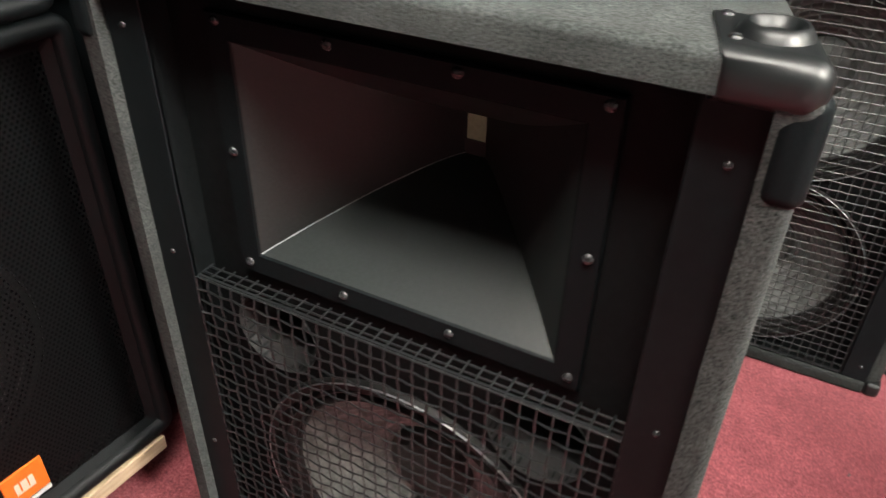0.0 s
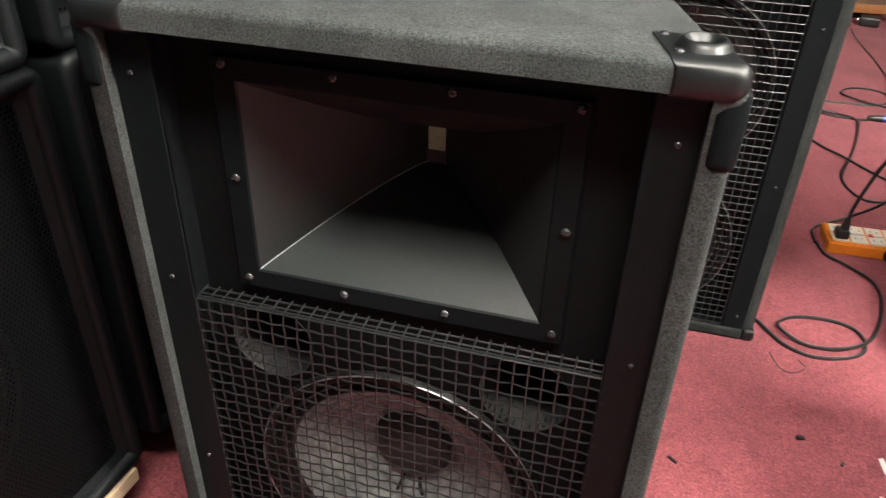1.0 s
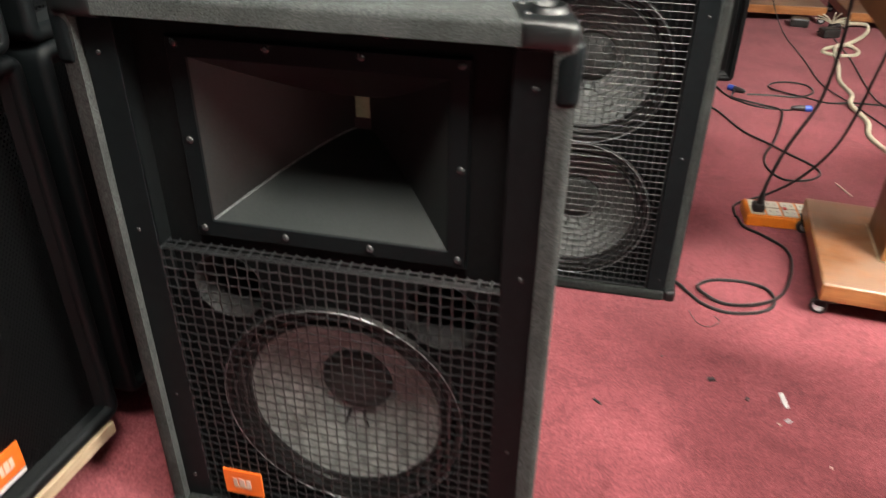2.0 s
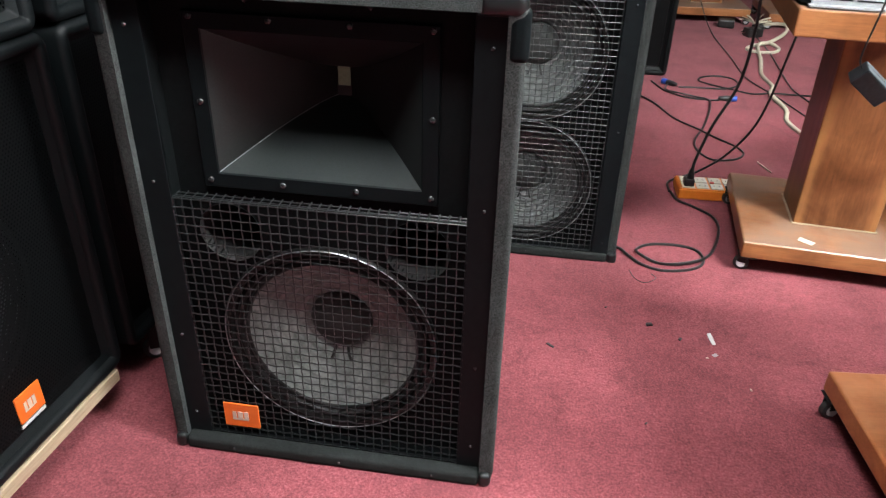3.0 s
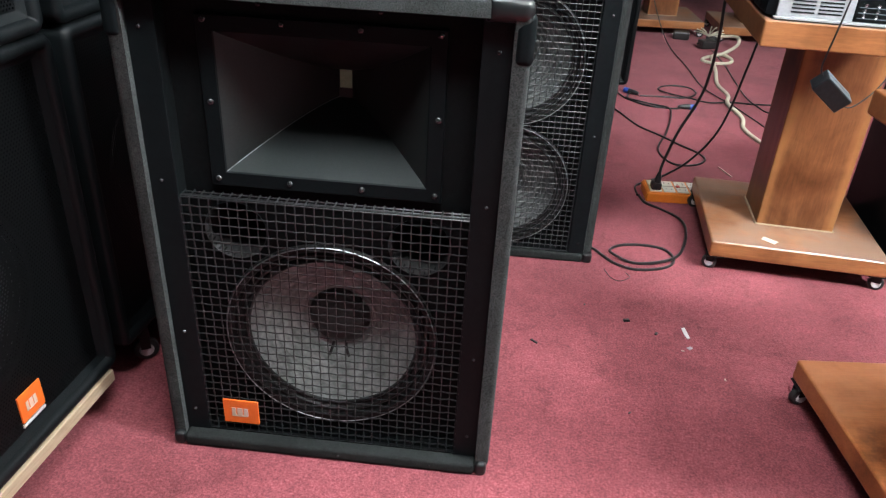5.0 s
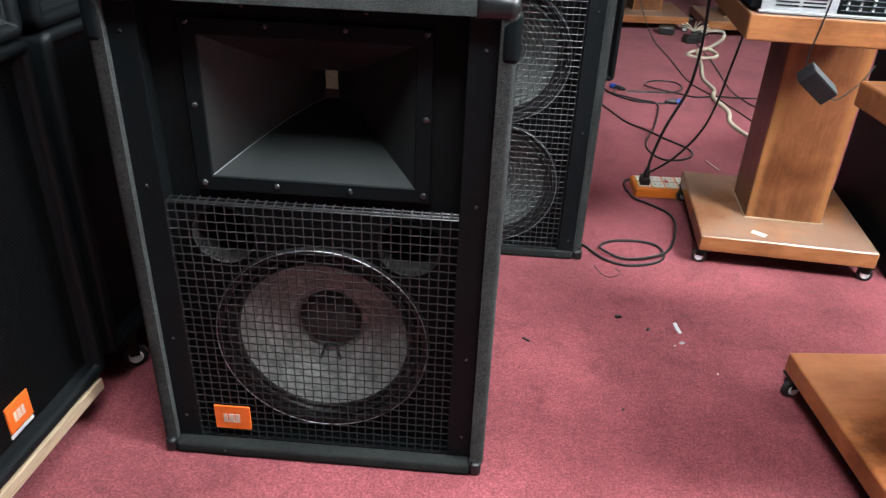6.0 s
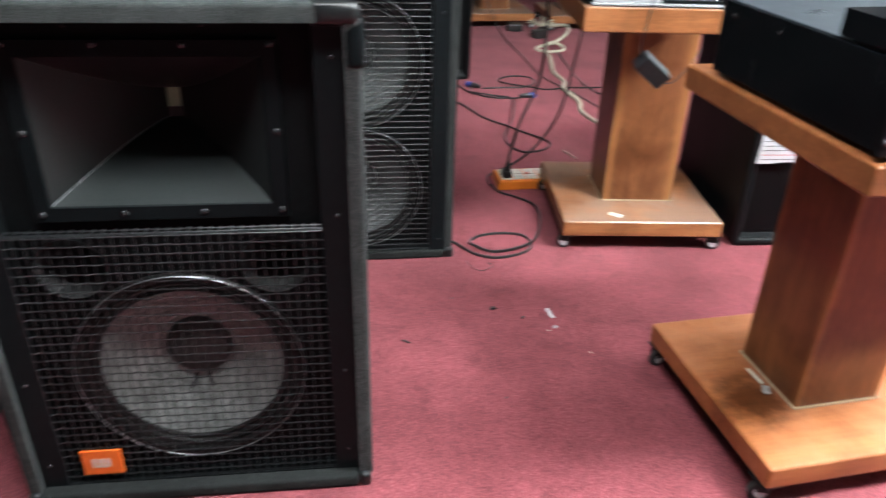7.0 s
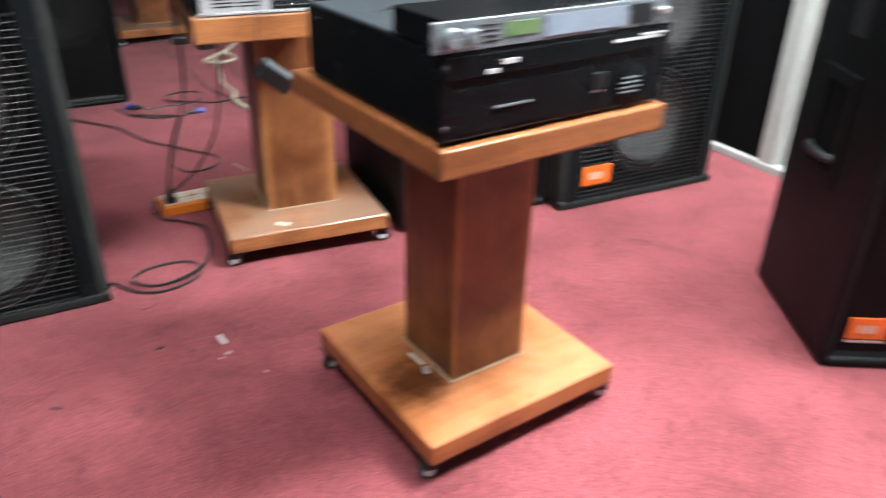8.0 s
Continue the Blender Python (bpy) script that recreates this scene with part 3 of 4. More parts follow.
def club_cabinet(m, name, label, W, D, H, woofers, wr, tag=None, frame_w=0.04, feet=False, handle=False, horn=None):
    """A black painted cabinet with a raised rounded rim and a perforated steel grille."""
    c = thing(name, m, label, "loudspeaker", "loudspeakers in the shop")
    X, f = W / 2, frame_w
    loops = [rounded(-X + 0.02, X - 0.02, 0.02, H - 0.02, 0.01, D), rounded(-X, X, 0, H, 0.02, D - 0.01)]
    for a in (0, 22, 45, 67, 90, 112, 135, 158, 180):
        i = 0.013 * (1 - math.cos(radians(a)))
        loops.append(rounded(-X + i, X - i, i, H - i, max(0.024 - i, 0.004), 0.013 - 0.013 * math.sin(radians(a))))
    loops += [rounded(-X + f, X - f, f, H - f, 0.006, 0.022), rounded(-X + f, X - f, f, H - f, 0.006, 0.05)]
    part("body", skin(bmesh.new(), loops, True, True), PAINT, c, "black textured cabinet with a rounded rim", True)
    part("baffle", holed(-X + f, X - f, f, H - f, 0.045, [(x, z, wr * 0.94) for x, z in woofers], 0.018), BAFFLE, c, "matt black front board")
    for x, z in woofers:
        woofer(c, x, z, wr, 0.049)
    g = part("grille", box(-X + f - 0.003, X - f + 0.003, 0.021, 0.0222, f - 0.003, H - f + 0.003), PERF, c, "perforated black steel grille")
    if tag:
        badge(c, tag[0], tag[1], 0.0205, tag[2], tag[3], True)
    if handle:
        hx = -X
        part("handle_plate", framed(0, 0.17, 0, 0.27, (0.03, 0.14, 0.03, 0.24), 0, 0.006), PAINT, c, "black moulded carrying handle").matrix_basis = pose(hx - 0.006, 0.335, 0.4, 0, 0, -90)
        # No real recess: a flat dark board paints the shade inside the handle.
        part("handle_cup", box(hx - 0.0025, hx - 0.001, 0.195, 0.305, 0.43, 0.64, 0.0), BAFFLE, c, "flat dark board standing in for the handle's shaded hollow")
        part("handle_bar", tube(glide([(hx - 0.004, 0.19, 0.47), (hx - 0.022, 0.21, 0.47), (hx - 0.022, 0.29, 0.47), (hx - 0.004, 0.31, 0.47)]), 0.011), GREY_BRICK, c, "black grip", True)
        part("input_plate", box(hx - 0.004, hx + 0.002, 0.2, 0.27, 0.75, 0.85, 0.002), GREY_BRICK, c, "dark grey input plate")
    return c


def caster(parent, x, y, top, r=0.024, turn=0.0):
    """A small swivel wheel under a plate, standing on the floor; heights from the parent's base."""
    k = part("caster", box(x - 0.024, x + 0.024, y - 0.024, y + 0.024, top - 0.004, top, 0.001), RING, parent, "small black swivel caster")
    c, s = math.cos(radians(turn)), math.sin(radians(turn))
    off = Vector((x + 0.010 * c, y + 0.010 * s, r))
    spin = pose(*off, 0, 0, turn)
    part("wheel", moved(lathe([(0.004, -0.009), (r * 0.8, -0.009), (r, -0.006), (r, 0.006), (r * 0.8, 0.009), (0.004, 0.009)], n=24), spin), WHEEL, k, "black rubber wheel", True)
    part("hub", moved(lathe([(0.0005, -0.0115), (r * 0.5, -0.0135), (r * 0.6, -0.009), (r * 0.6, 0.009), (r * 0.5, 0.0135), (0.0005, 0.0115)], n=20), spin), WHITE, k, "white hub", True)
    bm = box(-0.012, 0.010, -0.0125, 0.0125, top - 0.006 - r, top - 0.004 - r)
    for q in (-1, 1):
        bm = box(-0.012, 0.010, q * 0.0125 - 0.001, q * 0.0125 + 0.001, 0.004, top - 0.004 - r, 0.0006, 1, bm)
    part("fork", moved(bm, spin), RING, k, "black fork")
    return k


def stand(m, label, tray=(-0.262, 0.268, -0.268, 0.285, 0.655, 0.7), boards=None, twist=0.0, shift=(0, 0), half=0.096, tray_wood=None):
    """A wooden equipment stand: board on casters, square column, top board."""
    s = thing("equipment_stand", m, label, "stand", "wooden stands")
    part("base_board", box(-0.244, 0.244, -0.241, 0.241, 0.05, 0.1, 0.006, 3), boards or WOOD_TOP, s, "varnished brown base board with scuffs")
    u, v = shift
    column = part("column", box(-half, half, -0.096, 0.096, 0.1, tray[4] + 0.001, 0.004, 3), WOOD, s, "square varnished wooden column with rubbed edges")
    column.location = (u, v, 0)
    part("glue_line", moved(framed(-half - 0.004, half + 0.004, -0.1, 0.1, (-half + 0.0005, half - 0.0005, -0.0955, 0.0955), 0, 0.003), pose(u, v, 0.1035, -90)), PINE, s, "pale line of dried glue")
    turned = pose(tray[0], tray[2], 0, 0, 0, twist) @ pose(-tray[0], -tray[2], 0)
    part("top_board", moved(box(*tray, 0.005, 3), turned), tray_wood or boards or WOOD_TOP, s, "varnished brown top board")
    for x in (-1, 1):
        for y in (-1, 1):
            caster(s, x * 0.222, y * 0.214, 0.05, 0.021, (0 if x > 0 else 180) + 14 * y)
    return s


def cable(name, label, points, r=0.004, mat=None, steps=8):
    bm = tube(glide(points, steps), r)
    ob = part(name, bm, mat or CABLE, None, "", True)
    return tagged(ob, label, "cable", "cables on the floor")


# ---- the room ----
X0, X1, Y0, Y1, ZC = -2.2, 3.05, -3.2, 6.2, 2.75


def structure(name, bm, mat, label):
    return tagged(part(name, bm, mat, None), label, name.split("_")[0], kind="structure")


structure("floor", box(X0 - 0.1, X1 + 0.1, Y0 - 0.1, Y1 + 0.1, -0.1, 0.0), CARPET, "worn dark red carpet with lint and stains")
structure("ceiling", box(X0 - 0.1, X1 + 0.1, Y0 - 0.1, Y1 + 0.1, ZC, ZC + 0.1), CEILING, "plain grey ceiling")
structure("wall_north", box(X0 - 0.1, X1 + 0.1, Y1, Y1 + 0.1, 0.001, ZC - 0.001), MIDPAINT, "plain grey wall")
structure("wall_south", box(X0 - 0.1, X1 + 0.1, Y0 - 0.1, Y0, 0.001, ZC - 0.001), MIDPAINT, "plain grey wall")
structure("wall_west", box(X0 - 0.1, X0, Y0 + 0.002, Y1 - 0.002, 0.001, ZC - 0.001), MIDPAINT, "plain grey wall")
structure("wall_east", box(X1, X1 + 0.1, Y0 + 0.002, Y1 - 0.002, 0.001, ZC - 0.001), WALLPAINT, "off-white wall")
structure("trim_panel", box(X1 - 0.03, X1 - 0.003, 0.752, 2.6, 0.03, 2.3, 0.003), DARKPANEL, "black board covering the wall")
structure("trim_post", box(X1 - 0.05, X1 - 0.003, 0.68, 0.75, 0.03, 2.7, 0.004), WALLPAINT, "off-white painted post on the wall")
structure("baseboard", box(X1 - 0.06, X1 - 0.003, 0.4, 2.6, 0.001, 0.03, 0.003), WALLPAINT, "low off-white baseboard")


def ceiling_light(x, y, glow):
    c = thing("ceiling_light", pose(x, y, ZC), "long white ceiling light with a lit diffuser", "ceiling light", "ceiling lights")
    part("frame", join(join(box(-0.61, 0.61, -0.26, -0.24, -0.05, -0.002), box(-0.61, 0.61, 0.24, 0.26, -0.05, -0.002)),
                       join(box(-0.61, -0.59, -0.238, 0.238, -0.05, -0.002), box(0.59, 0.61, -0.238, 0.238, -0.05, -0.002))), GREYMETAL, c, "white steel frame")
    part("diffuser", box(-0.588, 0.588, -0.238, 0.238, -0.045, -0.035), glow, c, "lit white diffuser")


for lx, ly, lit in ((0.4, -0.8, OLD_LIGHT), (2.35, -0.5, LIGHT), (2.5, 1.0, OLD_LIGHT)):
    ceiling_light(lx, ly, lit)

# ---- the loudspeakers ----
main, half = stage_cabinet(pose(0.003, 0, 0), "loudspeaker", "grey felt-covered two-way loudspeaker with a wire grille, standing on the carpet",
                           0.628, 0.56, 0.897, [(0, 0.255)], 0.2, (-0.243, 0.246, 0.031, 0.541), [(-0.163, 0.468, 0.054), (0.16, 0.466, 0.054)],
                           True, (-0.175, 0.083, 0.07, 0.056), True, (), (0.077, 0.262, 0.568, 0.818))
horn_flare(main, half, 0.553, 0.84, 0.8625, 0.028)
screws(main, [(-0.096, 0.0275, 0.855), (0.09, 0.0275, 0.855)], 0.0042)
stage_cabinet(pose(0.308, 0.858, 0), "loudspeaker", "felt-covered double woofer loudspeaker with a wire grille, on the carpet",
              0.55, 0.55, 1.15, [(0, 0.213), (0, 0.578)], 0.183, (-0.2, 0.2, 0.031, 0.765), (), False, None, True, (), (0.06, 0.39, 0.71, 1.05))
stage_cabinet(pose(2.375, 0.757, 0, 0, 0, -2.5), "loudspeaker", "black double woofer loudspeaker with an orange badge, standing by the wall",
              0.69, 0.5, 1.15, [(0.04, 0.27), (0.04, 0.68)], 0.19, (-0.27, 0.27, 0.04, 1.09), (), False, (-0.2, 0.115, 0.12, 0.07), True, (), (0.06, 0.5, 1.0))
club_cabinet(pose(0.6, 2.715, 0), "loudspeaker", "black loudspeaker with a perforated grille, at the back", 0.62, 0.5, 1.1, [(0.09, 0.44), (0.09, 0.83)], 0.17)
s2 = club_cabinet(pose(1.745, 0.845, 0, 0, 0, -2), "loudspeaker", "black loudspeaker with a paper sheet on its grille, behind the stands", 0.57, 0.5, 0.72, [(0, 0.33)], 0.19)
club_cabinet(pose(2.06, -0.25, 0, 0, 0, -31) @ pose(0.27, 0, 0), "loudspeaker", "tall black loudspeaker with a side handle and an orange badge", 0.54, 0.455, 1.25,
             [(0, 0.36), (0, 0.86)], 0.19, (-0.165, 0.105, 0.095, 0.06), handle=True)
LEFT = pose(-0.468, 0.059, 0, 0, 0, 86)
A = club_cabinet(LEFT @ pose(-0.27, -0.004, 0.0985), "loudspeaker", "black loudspeaker with a perforated grille on a pine board", 0.6, 0.45, 0.678, [(-0.02, 0.31)], 0.19, (0.066, 0.085, 0.06, 0.055))
B = club_cabinet(LEFT @ pose(0.36, -0.004, 0.1), "loudspeaker", "black loudspeaker with a perforated grille on small casters", 0.6, 0.45, 0.675, [(0, 0.31)], 0.19)
C = club_cabinet(LEFT @ pose(-0.278, -0.004, 0.777), "loudspeaker", "black loudspeaker stacked on another one", 0.6, 0.45, 0.6, [(0, 0.3)], 0.19)
D = club_cabinet(LEFT @ pose(0.352, -0.004, 0.777), "loudspeaker", "black loudspeaker stacked on another one", 0.6, 0.45, 0.6, [(0, 0.3)], 0.19)
for x in (-0.2, 0.2):
    for y in (0.035, 0.36):
        k = caster(B, x, y, 0.1, 0.027, -55)
        k.location.z = -0.1
board = thing("dolly", LEFT @ pose(-0.3, 0, 0), "pale pine dolly board under a loudspeaker", "dolly")
part("deck", box(-0.32, 0.3, -0.006, 0.42, 0.072, 0.0985, 0.002), PINE, board, "raw pine board")
for x in (-0.2, 0.12):
    for y in (0.12, 0.34):
        caster(board, x, y, 0.072, 0.024, 20)

# ---- the stands and what is on them ----
near = pose(1.2565, 0.1075, 0, 0, 0, 5.6)
far = pose(1.182, 1.085, 0, 0, 0, -5)
stand(near, "varnished brown wooden equipment stand on casters, carrying an amplifier", (-0.242, 0.256, -0.253, 0.31, 0.65, 0.7), None, -0.6, tray_wood=WOOD_TRAY)
stand(far, "varnished brown wooden equipment stand on casters, carrying a mixer", (-0.277, 0.068, -0.353, 0.25, 0.682, 0.744), WOOD_DUSTY, 0.0, (0.014, 0.01), 0.11)
stand(pose(1.27, 4.15, 0, 0, 0, 3), "varnished brown wooden stand on casters at the back", boards=WOOD_DUSTY)
stand(pose(1.86, 4.08, 0), "varnished brown wooden stand on casters at the back", boards=WOOD_DUSTY)


def slab(name, parent, mat, x0, x1, y0, y1, z0, z1, bevel=0.001, label=""):
    return part(name, box(x0, x1, y0, y1, z0, z1, bevel), mat, parent, label)


def knob(parent, x, y, z, r, d, mat, name="knob"):
    part(name, lathe([(0.0005, -d), (r * 0.85, -d), (r, -d * 0.85), (r, 0)], (x, y, z), n=20), mat, parent, "", True)


def amplifier(m):
    a = thing("amplifier", m, "black rack amplifier with small white marks on its front", "amplifier")
    slab("case", a, AMPBLACK, -0.235, 0.235, -0.222, 0.24, 0.009, 0.142, 0.002, "black steel case")
    slab("front_panel", a, AMPBLACK, -0.244, 0.244, -0.236, -0.222, 0.008, 0.144, 0.003, "black front panel")
    # Added plate whose colour holds the bluish reflection on the case top.
    slab("lid", a, LID_SHEEN, -0.228, 0.228, -0.205, 0.235, 0.1415, 0.1445, 0.001, "top plate with a bluish reflection put into its colour")
    slab("upper_band", a, AMPBLACK, -0.236, 0.236, -0.2405, -0.236, 0.104, 0.138, 0.002)
    slab("lower_field", a, AMPBLACK, -0.225, 0.235, -0.2375, -0.236, 0.018, 0.088, 0.0005, "smooth black lower field")
    slab("white_key", a, WHITE, -0.135, -0.105, -0.2425, -0.2405, 0.118, 0.126, 0.0008, "white printed key")
    slab("white_key", a, WHITE, -0.165, -0.142, -0.2425, -0.2405, 0.1065, 0.114, 0.0008, "white printed key")
    slab("text_strip", a, SILVER, -0.145, -0.07, -0.2405, -0.2375, 0.05, 0.0535, 0.0003, "thin pale line of print")
    slab("caption", a, WHITE, 0.1, 0.215, -0.2418, -0.2405, 0.124, 0.129, 0.0003, "pale line of print")
    slab("caption", a, WHITE, 0.165, 0.225, -0.2422, -0.2405, 0.130, 0.1335, 0.0003, "pale line of print")
    slab("switch", a, PLASTIC, 0.062, 0.092, -0.243, -0.236, 0.05, 0.078, 0.002, "black rocker switch")
    slab("switch_mark", a, WHITE, 0.064, 0.09, -0.2385, -0.236, 0.043, 0.047, 0.0004)
    part("round_badge", lathe([(0.0005, -0.2395), (0.036, -0.2395), (0.038, -0.2385), (0.038, -0.236)], (0.155, 0, 0.046), n=32), AMPBLACK, a, "dark round badge with pale print", True)
    for i, w in enumerate((0.022, 0.028, 0.025, 0.018)):
        slab("badge_print", a, SILVER, 0.155 - w, 0.155 + w, -0.2405, -0.239, 0.032 + i * 0.0085, 0.035 + i * 0.0085, 0.0003)
    for x in (-0.237, 0.237):
        for z in (0.03, 0.122):
            part("rack_screw", moved(screw_head(0.005), pose(x, -0.236, z)), SCREW, a, "", True)
    for y in (0.06, 0.2):
        for z in (0.12,):
            part("side_screw", moved(screw_head(0.004), pose(-0.2352, y, z, 0, 0, -90)), SCREW, a, "", True)
    for x in (-0.2, 0.2):
        for y in (-0.18, 0.2):
            part("foot", lathe([(0.014, 0), (0.015, 0.002), (0.015, 0.01)], (x, y, 0), "z", 16, cap0=True), WHEEL, a, "", True)


def equaliser(m):
    e = thing("equaliser", m, "slim silver rack unit with a green display on an amplifier", "audio unit")
    slab("case", e, AMPBLACK, -0.218, 0.218, -0.078, 0.07, 0.003, 0.044, 0.0015, "black steel case")
    slab("front_panel", e, SILVER, -0.243, 0.243, -0.088, -0.078, 0.0, 0.045, 0.0015, "silver front panel")
    slab("display", e, LCD, -0.115, -0.05, -0.0895, -0.088, 0.014, 0.036, 0.0005, "green display")
    slab("display_band", e, BLUEGREY, -0.035, 0.14, -0.0895, -0.088, 0.006, 0.039, 0.0005, "pale blue-grey panel")
    slab("dark_end", e, GREY_BRICK, 0.15, 0.205, -0.0895, -0.088, 0.006, 0.039, 0.0005, "dark end field")
    knob(e, -0.215, -0.088, 0.022, 0.016, 0.016, SILVER)
    knob(e, -0.18, -0.088, 0.022, 0.011, 0.014, SILVER)
    for i in range(4):
        slab("mark", e, GREY_BRICK, -0.16, -0.128, -0.0888, -0.088, 0.009 + i * 0.008, 0.0115 + i * 0.008, 0.0002)
    for x in (0.215, 0.232):
        knob(e, x, -0.088, 0.024, 0.006, 0.008, CHROME, "end_knob")
    for x in (-0.19, 0.19):
        for y in (-0.05, 0.05):
            part("foot", lathe([(0.008, 0), (0.008, 0.004)], (x, y, 0), "z", 12, cap0=True), WHEEL, e, "", True)


def mixer(m):
    d = thing("mixer", m, "light grey rack mixer with vents and black jack panel", "audio unit")
    slab("case", d, AMPBLACK, -0.172, 0.172, 0.0, 0.36, 0.008, 0.1, 0.002, "black steel case")
    slab("vent_panel", d, GREYMETAL, -0.148, 0.02, -0.008, 0.0, 0.006, 0.1, 0.001, "light grey panel with vents")
    slab("panel_lip", d, GREYMETAL, -0.155, 0.172, -0.022, -0.004, 0.003, 0.0075, 0.0005, "light grey lip")
    slab("jack_panel", d, BAFFLE, 0.022, 0.172, -0.008, 0.0, 0.008, 0.1, 0.001, "black jack panel")
    for i in range(6):
        for x in (-0.118, -0.058):
            slab("vent", d, BAFFLE, x, x + 0.052, -0.0092, -0.008, 0.018 + i * 0.0085, 0.0215 + i * 0.0085, 0.0004, "dark vent slot")
    for i in range(3):
        slab("jack_bar", d, SILVER, 0.028, 0.168, -0.0095, -0.008, 0.016 + i * 0.012, 0.0178 + i * 0.012, 0.0003)
        for k in range(5):
            part("jack", lathe([(0.0012, -0.010), (0.0035, -0.012), (0.0045, -0.010), (0.0045, -0.008)], (0.04 + k * 0.028, 0, 0.022 + i * 0.012), n=14), CHROME, d, "", True)
    for x in (-0.14, 0.15):
        for y in (0.03, 0.32):
            part("foot", lathe([(0.012, 0), (0.013, 0.009)], (x, y, 0), "z", 14, cap0=True), WHEEL, d, "", True)


gear = near @ pose(-0.237, -0.241, 0.7, 0, 0, -0.4)
amplifier(gear @ pose(0.244, 0.236, 0))
equaliser(gear @ pose(0.228, 0.086, 0.1446))
mixer(far @ pose(-0.104, -0.325, 0.744))


def power_strip(m):
    p = thing("power_strip", m, "orange power strip with cream sockets and a black plug", "power strip")
    slab("body", p, ORANGE, 0, 0.27, 0, 0.112, 0, 0.034, 0.005, "orange plastic body")
    slab("cover", p, ORANGE, 0.004, 0.266, 0.004, 0.108, 0.034, 0.037, 0.001, "orange cover")
    for i in range(4):
        for k in range(2):
            s = slab("socket", p, SOCKET, 0.013 + i * 0.047, 0.054 + i * 0.047, 0.01 + k * 0.048, 0.053 + k * 0.048, 0.036, 0.0395, 0.001, "cream socket")
            for u in (-0.009, 0.009):
                slab("slot", s, BAFFLE, 0.0335 + i * 0.047 + u - 0.001, 0.0335 + i * 0.047 + u + 0.001, 0.028 + k * 0.048, 0.036 + k * 0.048, 0.0392, 0.0401, 0.0)
    slab("switch", p, RED, 0.11, 0.122, 0.05, 0.064, 0.037, 0.0425, 0.001, "small red switch")
    bm = box(0.016, 0.05, 0.012, 0.05, 0.0395, 0.066, 0.006)
    lathe([(0.012, 0.064), (0.010, 0.085), (0.006, 0.1)], (0.036, 0.03, 0), "z", 14, bm)
    part("plug", bm, CABLE, p, "black mains plug", True)


power_strip(pose(0.808, 1.318, 0, 0, 0, 2))

brick = thing("power_adapter", far @ pose(-0.1, -0.385, 0.6, 22, 38, 14), "dark grey power adapter hanging by its cable", "power adapter")
slab("body", brick, GREY_BRICK, -0.046, 0.046, -0.02, 0.02, -0.022, 0.022, 0.003, "dark grey plastic body")
# Thin plates that paint the reflected light onto the adapter's upper side.
slab("top_face", brick, ADAPTER_LIT, -0.045, 0.045, -0.019, 0.001, 0.0215, 0.0232, 0.0006, "upper face coloured lighter, as if reflecting light")
slab("top_face", brick, ADAPTER_LIT, -0.045, 0.045, 0.003, 0.019, 0.0215, 0.0232, 0.0006, "upper face coloured lighter, as if reflecting light")
part("lead", tube(glide([(-0.05, 0, 0.01), (-0.075, 0.0, 0.025), (-0.12, 0.006, 0.085), (-0.17, 0.012, 0.15)]), 0.0022), CABLE, brick, "thin black lead", True)
part("lead", tube(glide([(0.05, 0, -0.005), (0.07, 0.0, 0.012), (0.08, 0.02, 0.06), (0.11, 0.09, 0.10)]), 0.0017), GREY_BRICK, brick, "thin grey lead", True)

# ---- cables and clutter on the floor ----
F = 0.0045
cable("power_cable", "black mains cable rising from a power strip", [(0.845, 1.35, 0.09), (0.85, 1.36, 0.13), (0.88, 1.37, 0.24), (0.93, 1.38, 0.36), (0.945, 1.38, 0.45), (0.945, 1.37, 0.57), (0.935, 1.35, 0.7), (0.96, 1.3, 0.76), (1.0, 1.22, 0.79)], 0.005)
cable("power_cable", "black cable hanging from a stand to the floor", [(1.12, 1.3, 0.69), (1.1, 1.44, 0.58), (1.08, 1.45, 0.46), (1.06, 1.46, 0.31), (1.03, 1.47, 0.2), (0.97, 1.5, 0.09), (0.9, 1.52, 0.02), (0.85, 1.5, F), (0.79, 1.44, F), (0.785, 1.36, F)], 0.004)
cable("speaker_cable", "black cable in loose loops on the carpet", [(x, y, F + h) for x, y, h in ((0.58, 2.6, 0), (0.7, 2.45, 0), (0.8, 2.32, 0), (0.88, 2.11, 0), (0.96, 1.98, 0.006), (1.03, 1.9, 0), (1.09, 1.82, 0), (1.1, 1.75, 0), (1.05, 1.69, 0), (0.97, 1.68, 0), (0.93, 1.77, 0), (0.94, 1.88, 0), (0.99, 2.02, 0), (1.05, 2.25, 0), (1.06, 2.36, 0.007), (1.01, 2.42, 0), (0.93, 2.44, 0.007), (0.885, 2.5, 0), (0.905, 2.58, 0.006))], 0.0042)
cable("speaker_cable", "black cable lying across the carpet", [(x, y, F) for x, y in ((0.95, 2.55), (1.05, 2.56), (1.17, 2.57), (1.24, 2.65), (1.23, 2.74), (1.16, 2.77), (1.09, 2.74), (1.06, 2.68))] + [(1.1, 2.6, F + 0.007), (1.2, 2.565, F), (1.28, 2.52, F), (1.38, 2.53, F + 0.006), (1.55, 2.55, F), (1.9, 2.6, F)], 0.004)
cable("speaker_cable", "black cable with a blue connector on the carpet", [(1.12, 2.4, F + 0.004), (1.09, 2.385, F), (0.97, 2.4, F), (0.9, 2.45, F + 0.003), (0.87, 2.5, F), (0.83, 2.62, F)], 0.004)
